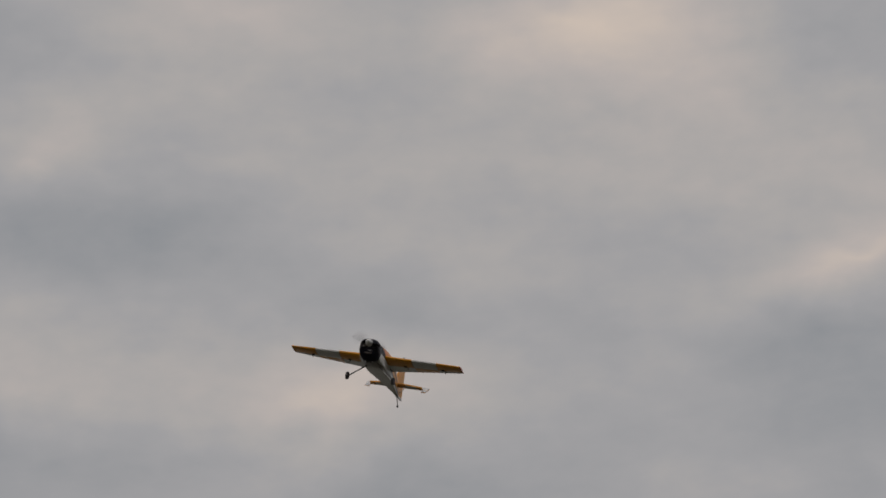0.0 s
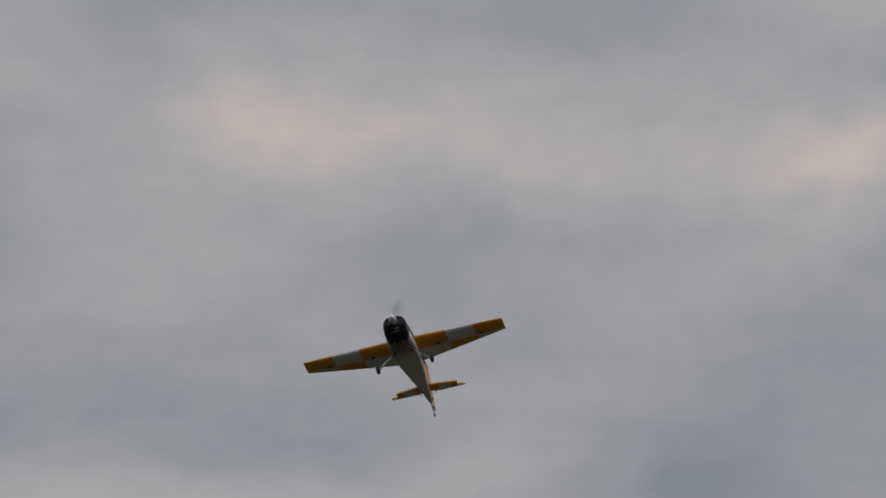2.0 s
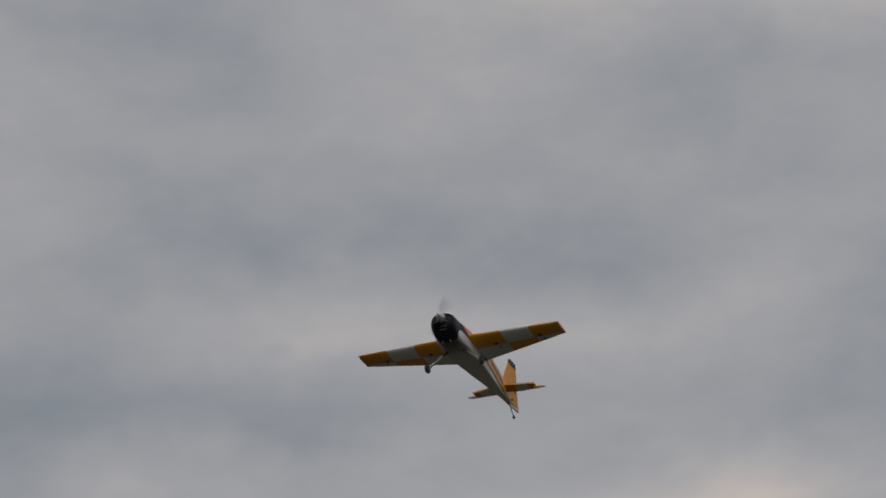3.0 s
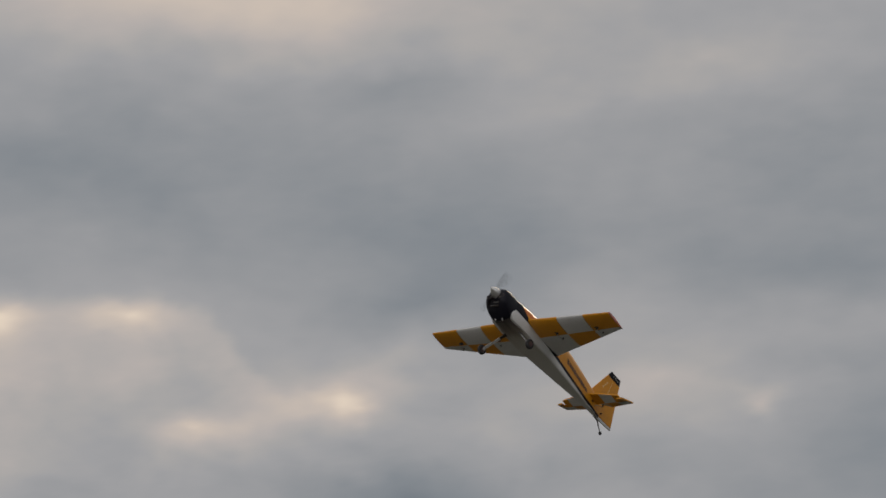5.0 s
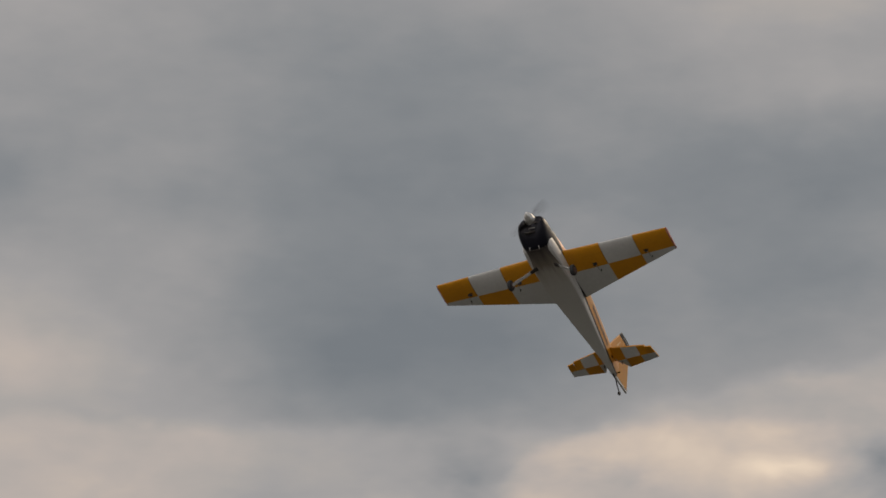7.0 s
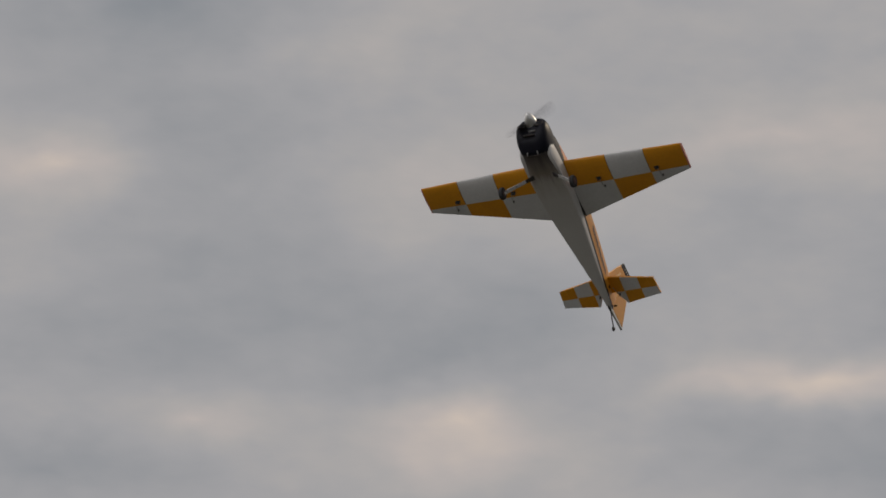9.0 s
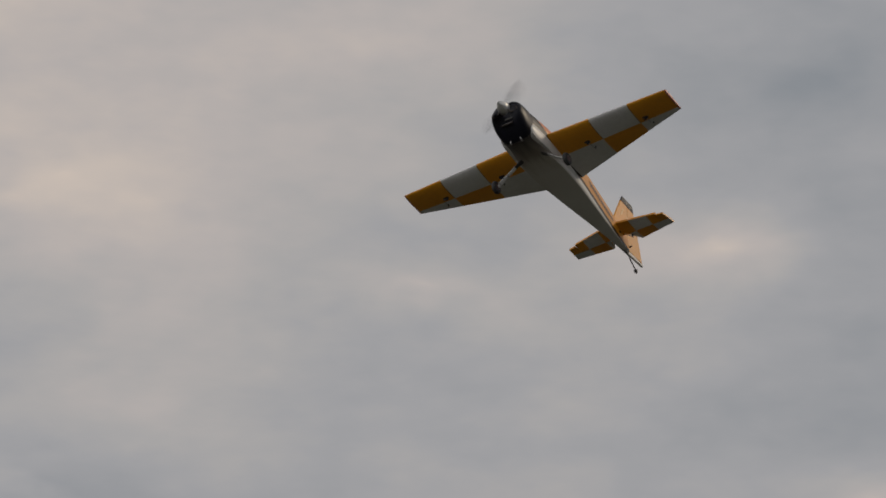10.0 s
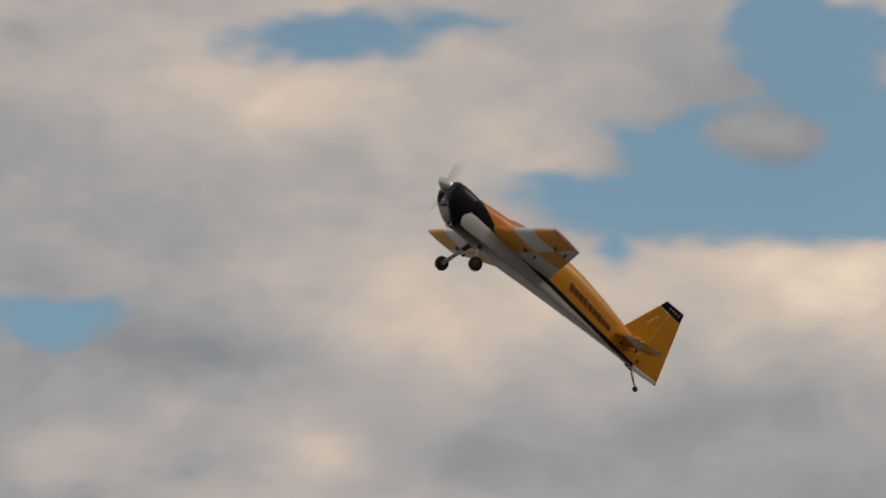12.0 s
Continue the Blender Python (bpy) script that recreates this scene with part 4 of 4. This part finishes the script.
def make_cowl():
    bm = bmesh.new()
    steps = ((0.722, 1.000), (0.76, 1.010), (0.80, 1.010), (0.84, 0.995), (0.872, 0.955), (0.892, 0.89), (0.903, 0.80), (0.906, 0.60))
    rings = []
    for y, s in steps:
        ring = ring_of(bm, y, cowl_section(y, s))
        for v in ring:
            v.co.y -= (max(0.0, -0.055 - v.co.z) / 0.10) ** 1.4 * 0.11 * max(0.0, (y - 0.73) / 0.175)
        rings.append(ring)
    n = len(rings[0])
    for a, b in zip(rings, rings[1:]):
        for k in range(n):
            bm.faces.new((a[k], a[(k + 1) % n], b[(k + 1) % n], b[k]))
    bm.faces.new(rings[0])
    bm.faces.new(rings[-1][::-1])
    cowl = part("cowl", bm, BLACK, airplane, "glossy black engine cowl")
    for side in (1, -1):
        ring = lathe(((0.0, 0.030), (0.006, 0.034), (0.010, 0.030), (0.004, 0.024), (0.002, 0.001)), 20)
        bmesh.ops.transform(ring, matrix=pose(side * 0.068, 0.899, -0.030) @ Matrix.Diagonal((1.2, 1, 0.75, 1)), verts=ring.verts[:])
        part("air_inlet", ring, SOOT, cowl)
        pipe = tube([(side * 0.042, 0.752, -0.168), (side * 0.043, 0.745, -0.184), (side * 0.044, 0.730, -0.190)], [0.005, 0.005, 0.0055], 12)
        part("exhaust_pipe", pipe, STEEL, cowl, "short steel exhaust pipe")
        screw = lathe(((0.0, 0.006), (0.003, 0.005)), 10, "x")
        bmesh.ops.transform(screw, matrix=pose(side * 0.123, 0.76, -0.09, 0, 0, 0 if side > 0 else 180), verts=screw.verts[:])
        part("screw", screw, SPINNER, cowl)
    part("chin_inlet", box((0.090, 0.012, 0.040), (0, 0.862, -0.112), 0.005, pose(0, 0, 0, 38)), SOOT, cowl)
    part("cowl_vent", box((0.060, 0.010, 0.010), (-0.02, 0.880, -0.085), 0.003, pose(0, 0, 0, 30)), STEEL, cowl)
    part("cooling_lip", box((0.10, 0.016, 0.006), (0, 0.716, -0.181), 0.002), SOOT, cowl, "thin oil-dark cooling lip")
    return cowl


make_cowl()
# rounded front of the white flank, lying over the rear of the cowl
for side in (1, -1):
    bm = bmesh.new()
    rows = []
    for k in range(17):
        y = 0.742 - 0.40 * (k / 16) ** 1.8
        reach = math.sqrt(max(0.0, 1 - max(0.0, (y - 0.667) / 0.0755) ** 2))
        fade = min(1.0, (y - 0.335) / 0.28)
        row = []
        for j in range(7):
            low, high = -0.160 + 0.060 * (0.742 - y), -0.050
            z = (low + high) / 2 + reach * (high - low) / 2 * (j / 3 - 1)
            wide = along(y, WIDE) + 0.001
            bulge = wide if z > -0.15 else wide - (-0.15 - z) * 0.25
            rise = 0.0075 * min(1.0, reach * 1.3) * (1 - abs(j / 3 - 1) ** 4) * fade - 0.003 * (1 - fade)
            row.append(bm.verts.new((side * (bulge + rise), y, z)))
        rows.append(row)
    for p, q in zip(rows, rows[1:]):
        for j in range(6):
            bm.faces.new((p[j], p[j + 1], q[j + 1], q[j]))
    fringe = [r[0] for r in rows] + rows[-1][1:] + [r[-1] for r in rows[::-1]][1:] + rows[0][::-1][1:-1]
    inner = [bm.verts.new((side * 0.100, v.co.y, v.co.z)) for v in fringe]
    for k in range(len(fringe)):
        j = (k + 1) % len(fringe)
        bm.faces.new((fringe[k], fringe[j], inner[j], inner[k]))
    part("cheek_fairing", bm, WHITE, fuselage, "white rounded cheek fairing")

spin = lathe(((0.885, 0.046), (0.905, 0.047), (0.925, 0.045), (0.950, 0.037), (0.972, 0.026), (0.990, 0.012), (0.999, 0.002)), 32)
spinner = part("spinner", spin, SPINNER, airplane, "polished aluminium spinner")

# amber canopy hatch on the deck ahead of the turtle deck
bm = bmesh.new()
bmesh.ops.create_uvsphere(bm, u_segments=28, v_segments=16, radius=1.0)
bmesh.ops.transform(bm, matrix=pose(0, 0.25, 0.106, -9) @ Matrix.Diagonal((0.088, 0.27, 0.070, 1)), verts=bm.verts[:])
part("canopy", bm, CANOPY, airplane, "amber tinted canopy")

# lettering on both flanks: plain dark bars, sloped strokes
for side in (1, -1):
    for k in range(9):
        y0 = -0.135 - k * 0.047
        z0 = 0.052 - 0.004 * k * 0.5
        h = 0.042 - k * 0.0012

        def skin(yy, zz):
            half = section(yy, 0.0022)
            zs, xs_ = [p[1] for p in half[5:]], [p[0] for p in half[5:]]
            return side * float(np.interp(zz, zs, xs_))

        wide = (0.039, 0.040, 0.039, 0.036, 0.041, 0.042, 0.041, 0.038, 0.040)[k]
        bm = bmesh.new()
        for c in range(2):
            quad = []
            for aa, bb in ((0.0, -0.5), (wide, -0.5), (wide, 0.0), (0.0, 0.0)):
                bb += 0.5 * c
                yy, zz = y0 - aa + 0.024 * bb, z0 + h * (0.92 if k % 3 else 1.05) * bb
                quad.append(bm.verts.new((skin(yy, zz), yy, zz)))
            bm.faces.new(quad)
        part("lettering_bar", bm, LETTER, fuselage)

# ---- undercarriage ----
for side in (1, -1):
    bm = bmesh.new()
    rows = []
    for s, (x, y, z, w, h) in enumerate(((0.075, 0.520, -0.160, 0.040, 0.004), (0.105, 0.520, -0.178, 0.036, 0.004), (0.135, 0.521, -0.202, 0.030, 0.004),
                                         (0.20, 0.524, -0.256, 0.026, 0.005), (0.262, 0.527, -0.308, 0.030, 0.006), (0.276, 0.528, -0.330, 0.026, 0.005))):
        rows.append([bm.verts.new((side * x, y + a * w / 2, z + b * h)) for a, b in ((-1, -1), (1, -1), (1, 1), (-1, 1))])
    for s, (p, q) in enumerate(zip(rows, rows[1:])):
        for k in range(4):
            # upper two segments coloured dark: shade beside the belly painted on the leg
            bm.faces.new((p[k], p[(k + 1) % 4], q[(k + 1) % 4], q[k])).material_index = 0 if s < 2 else 1
    bm.faces.new(rows[0])
    bm.faces.new(rows[-1][::-1])
    bmesh.ops.bevel(bm, geom=bm.edges[:], offset=0.0015, segments=1, affect="EDGES")
    leg = part("landing_gear_leg", bm, (SEAM, ALLOY), airplane, "sprung flat landing gear leg", smooth=False)
    wheel = part("wheel", lathe(((-0.016, 0.026), (-0.0175, 0.036), (-0.013, 0.045), (0.0, 0.049), (0.013, 0.045), (0.0175, 0.036), (0.016, 0.026)), 28, "x"), RUBBER, leg, "black rubber wheel")
    hub = part("wheel_hub", lathe(((-0.021, 0.006), (-0.019, 0.018), (-0.015, 0.027), (0.015, 0.027), (0.019, 0.018), (0.021, 0.006)), 24, "x"), HUB, leg)
    for ob in (wheel, hub):
        ob.matrix_basis = pose(side * 0.297, 0.528, -0.328)

tail_leg = part("tail_gear_leg", tube([(0, -0.80, -0.060), (0, -0.862, -0.062), (0.0, -0.905, -0.096), (0, -0.957, -0.126)], [0.006, 0.0055, 0.005, 0.0045], 10), SEAM, airplane, "bent dark tail gear wire")
tw = part("tail_wheel", lathe(((-0.008, 0.008), (-0.009, 0.014), (0.0, 0.020), (0.009, 0.014), (0.008, 0.008)), 20, "x"), RUBBER, tail_leg)
tw.matrix_basis = pose(0, -0.965, -0.137)
part("steering_spring", tube([(0.010, -0.85, -0.030), (0.006, -0.90, -0.070), (0.002, -0.925, -0.106)], [0.002, 0.002, 0.002], 6), STEEL, tail_leg)

# ---- tail ----
STAB_Z = 0.050
ELEVATOR_Y = -0.755
elevators = []


def checker_slab(outline_cells, thick, centre):
    """Cells (outline, colour index, upper colour index) side by side in one plate."""
    bm = bmesh.new()
    for outline, low, high in outline_cells:
        lo = [bm.verts.new((a, b, centre - thick / 2)) for a, b in outline]
        hi = [bm.verts.new((a, b, centre + thick / 2)) for a, b in outline]
        bm.faces.new(lo).material_index = low
        bm.faces.new(hi[::-1]).material_index = high
        n = len(outline)
        for k in range(n):
            bm.faces.new((lo[k], lo[(k + 1) % n], hi[(k + 1) % n], hi[k])).material_index = 0
    return bm


def stab_le(x):
    return along(x, ((0.02, -0.600), (0.40, -0.672)))


def elev_te(x):
    return along(x, ((0.12, -0.868), (0.41, -0.826)))


for side in (1, -1):
    cells = []
    for (x0, x1), c in (((0.015, 0.13), 0), ((0.13, 0.27), 1), ((0.27, 0.3425), 0)):
        cells.append(([(side * x0, stab_le(x0)), (side * x1, stab_le(x1)), (side * x1, ELEVATOR_Y + 0.003), (side * x0, ELEVATOR_Y + 0.003)], c, c))
    part("stabilizer", checker_slab(cells, 0.015, STAB_Z), (YELLOW, WHITE), airplane, "yellow and white stabilizer half", smooth=False)
    # the elevator's own origin lies on its hinge
    h = ELEVATOR_Y
    cells = [([(side * 0.055, 0), (side * 0.13, 0), (side * 0.13, elev_te(0.13) - h), (side * 0.118, elev_te(0.118) - h)], 1, 1),
             ([(side * 0.13, 0), (side * 0.27, 0), (side * 0.27, elev_te(0.27) - h), (side * 0.13, elev_te(0.13) - h)], 0, 0),
             ([(side * 0.27, 0), (side * 0.3445, 0), (side * 0.3445, elev_te(0.345) - h), (side * 0.27, elev_te(0.27) - h)], 1, 1),
             ([(side * 0.3445, 0), (side * 0.406, 0), (side * 0.412, elev_te(0.412) - h), (side * 0.3445, elev_te(0.345) - h)], 1, 1),
             ([(side * 0.3445, stab_le(0.345) - h), (side * 0.400, stab_le(0.40) - h), (side * 0.406, 0), (side * 0.3445, 0)], 0, 1)]
    el = part("elevator", checker_slab(cells, 0.012, 0.0), (YELLOW, WHITE), airplane, "white and yellow elevator half with balance horn", smooth=False)
    el.matrix_basis = pose(0, ELEVATOR_Y, STAB_Z)
    part("elevator_horn", box((0.006, 0.016, 0.030), (side * 0.085, -0.018, -0.020), 0.002), RUBBER, el)
    part("pushrod", tube([(side * 0.085, -0.018, -0.030), (side * 0.062, 0.070, -0.040)], [0.0026, 0.0026], 8), STEEL, el)
    part("elevator_servo", box((0.010, 0.026, 0.016), (side * 0.032, ELEVATOR_Y + 0.075, 0.020), 0.003), RUBBER, fuselage)
    elevators.append(el)

fin = part("fin", slab([(-0.600, 0.095), (-0.626, 0.122), (-0.7395, 0.3965), (-0.831, 0.3965), (-0.831, 0.050), (-0.75, 0.050)], 0.016), YELLOW, airplane, "yellow fin", smooth=False)
rudder = part("rudder", slab([(-0.003, -0.026), (-0.003, 0.3992), (-0.0985, 0.3992), (-0.2215, -0.005)], 0.014), YELLOW, airplane, "yellow rudder with a black top", smooth=False)
rudder.matrix_basis = pose(0, -0.833, 0)
part("rudder_cap", slab([(-0.7415 + 0.833, 0.400), (-0.765 + 0.833, 0.456), (-0.912 + 0.833, 0.463), (-0.931 + 0.833, 0.400)], 0.015), BLACK, rudder, "black rudder cap", smooth=False)
part("rudder_sole", slab([(-0.004, -0.060), (-0.004, -0.029), (-0.2225, -0.008), (-0.229, -0.029)], 0.017), WHITE, rudder, "white rudder lower edge", smooth=False)
# pale bar on the hinge line: the lit gap put into colour
part("lit_hinge_gap", box((0.0172, 0.0035, 0.395), (0, 0.0020, 0.175), 0.0), GHOST, rudder, smooth=False)
for side in (1, -1):
    for k in range(4):
        w = 0.020
        part("cap_lettering", box((0.0012, w * 0.6, 0.008), (side * 0.0085, -0.020 - k * w * 1.25 + 0.04, 0.430), 0.0, None), ALLOY, rudder, smooth=False)
    for k in range(3):
        part("lettering_bar", box((0.0012, 0.014, 0.022), (side * 0.0087, -0.745 - 0.012 * k, 0.26 + 0.030 * k), 0.0, pose(0, 0, 0, 28)), GHOST, fin, smooth=False)
    part("rudder_horn", box((0.030, 0.014, 0.006), (side * 0.018, -0.020, 0.010), 0.002), RUBBER, rudder)


# ---- propeller: two blades smeared by their turning ----
def blade(angle, spread, length):
    """One blade's sweep: a thin twisted wedge, widest beyond mid-span."""
    bm = bmesh.new()
    shape = ((0.036, 0.75), (0.07, 0.95), (0.13, 1.0), (0.19, 0.90), (0.225, 0.72), (0.245, 0.45))
    rows = []
    for r, w in shape:
        r *= length
        row = []
        for k in range(9):
            a = angle + radians(spread) * w * (k / 8 - 0.5)
            twist = (k / 8 - 0.5) * 0.020 * (1 - r)
            row.append(bm.verts.new((r * math.sin(a), twist, r * math.cos(a))))
        rows.append(row)
    for p, q in zip(rows, rows[1:]):
        for k in range(8):
            bm.faces.new((p[k], p[k + 1], q[k + 1], q[k]))
    return bm


propeller = tagged(new("propeller"), "dark two-bladed propeller blurred by its spin")
propeller.parent = airplane
for a in (0, math.pi):
    for k, (reach, shift, length) in enumerate(((7, 3, 1.0), (14, 1, 1.04), (22, 0, 0.92), (31, -3, 0.98), (42, -5, 0.80), (54, -6, 0.95), (68, -8, 0.70), (84, -8, 0.86), (105, -9, 0.60))):
        part("blade_sweep", blade(a + radians(shift), reach, length), CARBON, propeller).location = (0, -0.002 * k, 0)


# ---- what moves ----
def motions():
    walk(airplane, [
        (0.00, pose(-0.739, 48.301, 23.478, -2.92, -12.42, 169.58)),
        (0.25, pose(-1.646, 47.415, 22.528, -3.22, -14.96, 173.79)),
        (0.50, pose(-2.510, 46.516, 21.711, -3.12, -16.12, 177.42)),
        (0.75, pose(-3.355, 45.708, 21.097, -1.32, -13.50, 179.67)),
        (1.00, pose(-4.105, 44.999, 20.400, 1.47, -8.83, -179.28)),
        (1.25, pose(-4.588, 44.238, 19.797, 4.41, -2.24, -179.73)),
        (1.50, pose(-5.058, 43.471, 19.273, 6.80, 4.11, 179.25)),
        (1.75, pose(-5.495, 42.759, 18.753, 8.33, 7.98, 177.70)),
        (2.00, pose(-5.880, 42.100, 18.227, 8.36, 9.06, 175.59)),
        (2.25, pose(-6.326, 41.526, 17.599, 4.94, 4.43, 173.32)),
        (2.50, pose(-6.789, 40.988, 16.922, 2.74, -0.76, 171.28)),
        (2.75, pose(-7.239, 40.365, 16.215, 5.80, -1.91, 168.92)),
        (3.00, pose(-7.732, 39.876, 15.561, 11.56, 1.50, 167.29)),
        (3.20, pose(-8.247, 39.725, 15.142, 17.32, 8.83, 167.96)),
        (3.25, pose(-8.394, 39.671, 15.038, 18.57, 10.30, 168.16)),
        (3.50, pose(-9.242, 39.247, 14.519, 22.88, 14.58, 168.36)),
        (3.75, pose(-10.202, 38.638, 13.961, 24.67, 14.77, 167.13)),
        (4.00, pose(-11.245, 37.898, 13.393, 25.00, 12.05, 165.05)),
        (4.25, pose(-12.329, 37.075, 12.888, 24.93, 7.49, 162.96)),
        (4.50, pose(-13.498, 36.215, 12.447, 25.33, 2.38, 161.74)),
        (4.75, pose(-14.798, 35.350, 12.094, 26.75, -2.00, 162.13)),
        (4.80, pose(-15.077, 35.180, 12.032, 27.20, -2.67, 162.47)),
        (5.00, pose(-16.236, 34.485, 11.796, 29.19, -5.33, 164.23)),
        (5.25, pose(-17.746, 33.683, 11.515, 28.71, -8.57, 167.38)),
        (5.50, pose(-19.160, 32.730, 11.155, 27.70, -9.71, 171.89)),
        (5.75, pose(-20.232, 31.210, 10.795, 29.29, -6.18, 178.57)),
        (6.00, pose(-21.184, 29.703, 10.568, 31.61, -1.59, -174.38)),
        (6.25, pose(-22.455, 28.846, 10.646, 33.10, 1.03, -168.65)),
        (6.50, pose(-23.605, 27.844, 10.790, 34.23, 3.65, -164.40)),
        (6.70, pose(-24.052, 26.573, 10.721, 35.02, 6.51, -162.76)),
        (6.75, pose(-24.160, 26.262, 10.702, 35.25, 6.97, -162.40)),
        (7.00, pose(-24.717, 24.742, 10.607, 36.86, 6.26, -161.31)),
        (7.25, pose(-25.281, 23.262, 10.534, 39.07, 1.96, -161.18)),
        (7.50, pose(-25.760, 21.884, 10.501, 41.72, -4.03, -161.83)),
        (7.75, pose(-26.219, 20.519, 10.481, 44.51, -9.76, -162.55)),
        (8.00, pose(-26.620, 19.170, 10.493, 46.75, -13.41, -162.56)),
        (8.25, pose(-26.931, 17.846, 10.537, 47.58, -13.33, -160.90)),
        (8.30, pose(-26.977, 17.585, 10.558, 47.49, -12.73, -160.29)),
        (8.50, pose(-27.124, 16.556, 10.681, 46.68, -9.27, -157.34)),
        (8.75, pose(-27.317, 15.284, 10.884, 43.32, -3.92, -150.31)),
        (9.00, pose(-27.498, 14.020, 11.059, 39.01, 1.16, -142.67)),
        (9.25, pose(-27.625, 12.735, 11.234, 34.16, 3.48, -136.15)),
        (9.50, pose(-27.708, 11.439, 11.392, 29.18, 5.45, -131.86)),
        (9.75, pose(-27.776, 10.111, 11.471, 24.66, 8.98, -132.43)),
        (10.00, pose(-27.811, 8.755, 11.443, 20.92, 11.46, -135.86)),
        (10.25, pose(-27.761, 7.380, 11.327, 19.20, 10.73, -141.44)),
        (10.50, pose(-27.637, 6.032, 11.190, 19.14, 9.23, -147.12)),
        (10.75, pose(-27.474, 4.746, 10.997, 20.29, 9.82, -150.61)),
        (11.00, pose(-27.305, 3.411, 10.743, 22.57, 9.58, -152.55)),
        (11.25, pose(-27.162, 1.778, 10.434, 26.81, 5.72, -152.47)),
        (11.50, pose(-26.954, -0.110, 10.112, 31.06, -0.08, -151.24)),
        (11.75, pose(-26.611, -2.164, 9.815, 32.96, -7.62, -149.26)),
        (12.00, pose(-26.111, -4.199, 9.540, 34.43, -16.02, -147.15)),
    ])
    for el in elevators:
        walk(el, [
            (0.0, pose(0, ELEVATOR_Y, STAB_Z, -38.0)),
            (0.5, pose(0, ELEVATOR_Y, STAB_Z, -40.0)),
            (1.0, pose(0, ELEVATOR_Y, STAB_Z, -38.0)),
            (1.5, pose(0, ELEVATOR_Y, STAB_Z, -36.0)),
            (2.0, pose(0, ELEVATOR_Y, STAB_Z, -25.0)),
            (2.5, pose(0, ELEVATOR_Y, STAB_Z, -33.0)),
            (3.0, pose(0, ELEVATOR_Y, STAB_Z, -27.0)),
            (3.2, pose(0, ELEVATOR_Y, STAB_Z, -23.0)),
            (4.8, pose(0, ELEVATOR_Y, STAB_Z, -22.0)),
            (5.5, pose(0, ELEVATOR_Y, STAB_Z, -22.0)),
            (6.0, pose(0, ELEVATOR_Y, STAB_Z, -18.0)),
            (6.5, pose(0, ELEVATOR_Y, STAB_Z, -12.0)),
            (6.7, pose(0, ELEVATOR_Y, STAB_Z, -12.0)),
            (8.3, pose(0, ELEVATOR_Y, STAB_Z, -10.0)),
            (8.5, pose(0, ELEVATOR_Y, STAB_Z, -3.0)),
            (9.0, pose(0, ELEVATOR_Y, STAB_Z, 0.0)),
            (9.5, pose(0, ELEVATOR_Y, STAB_Z, -3.0)),
            (10.0, pose(0, ELEVATOR_Y, STAB_Z, -10.0)),
            (10.5, pose(0, ELEVATOR_Y, STAB_Z, -11.0)),
            (11.0, pose(0, ELEVATOR_Y, STAB_Z, -12.0)),
            (11.5, pose(0, ELEVATOR_Y, STAB_Z, -15.0)),
            (12.0, pose(0, ELEVATOR_Y, STAB_Z, -12.0)),
        ])
    walk(propeller, [
        (0.0, pose(0, 0.93, 0, 0, -105.0, 0)),
        (0.5, pose(0, 0.93, 0, 0, -27.9, 0)),
        (1.0, pose(0, 0.93, 0, 0, 50.2, 0)),
        (1.5, pose(0, 0.93, 0, 0, -16.6, 0)),
        (2.0, pose(0, 0.93, 0, 0, -24.1, 0)),
        (2.5, pose(0, 0.93, 0, 0, 29.8, 0)),
        (3.0, pose(0, 0.93, 0, 0, -8.6, 0)),
        (3.2, pose(0, 0.93, 0, 0, -62.9, 0)),
        (4.0, pose(0, 0.93, 0, 0, -54.7, 0)),
        (4.8, pose(0, 0.93, 0, 0, -7.3, 0)),
        (5.0, pose(0, 0.93, 0, 0, -4.7, 0)),
        (5.5, pose(0, 0.93, 0, 0, -41.1, 0)),
        (6.0, pose(0, 0.93, 0, 0, 20.6, 0)),
        (6.5, pose(0, 0.93, 0, 0, 104.8, 0)),
        (6.7, pose(0, 0.93, 0, 0, 124.3, 0)),
        (7.5, pose(0, 0.93, 0, 0, 190.3, 0)),
        (8.3, pose(0, 0.93, 0, 0, 181.9, 0)),
        (8.5, pose(0, 0.93, 0, 0, 119.6, 0)),
        (9.0, pose(0, 0.93, 0, 0, 147.9, 0)),
        (9.5, pose(0, 0.93, 0, 0, 147.8, 0)),
        (10.0, pose(0, 0.93, 0, 0, 143.9, 0)),
        (10.5, pose(0, 0.93, 0, 0, 161.3, 0)),
        (11.0, pose(0, 0.93, 0, 0, 165.0, 0)),
        (11.5, pose(0, 0.93, 0, 0, 184.4, 0)),
        (12.0, pose(0, 0.93, 0, 0, 209.0, 0)),
    ])


motions()
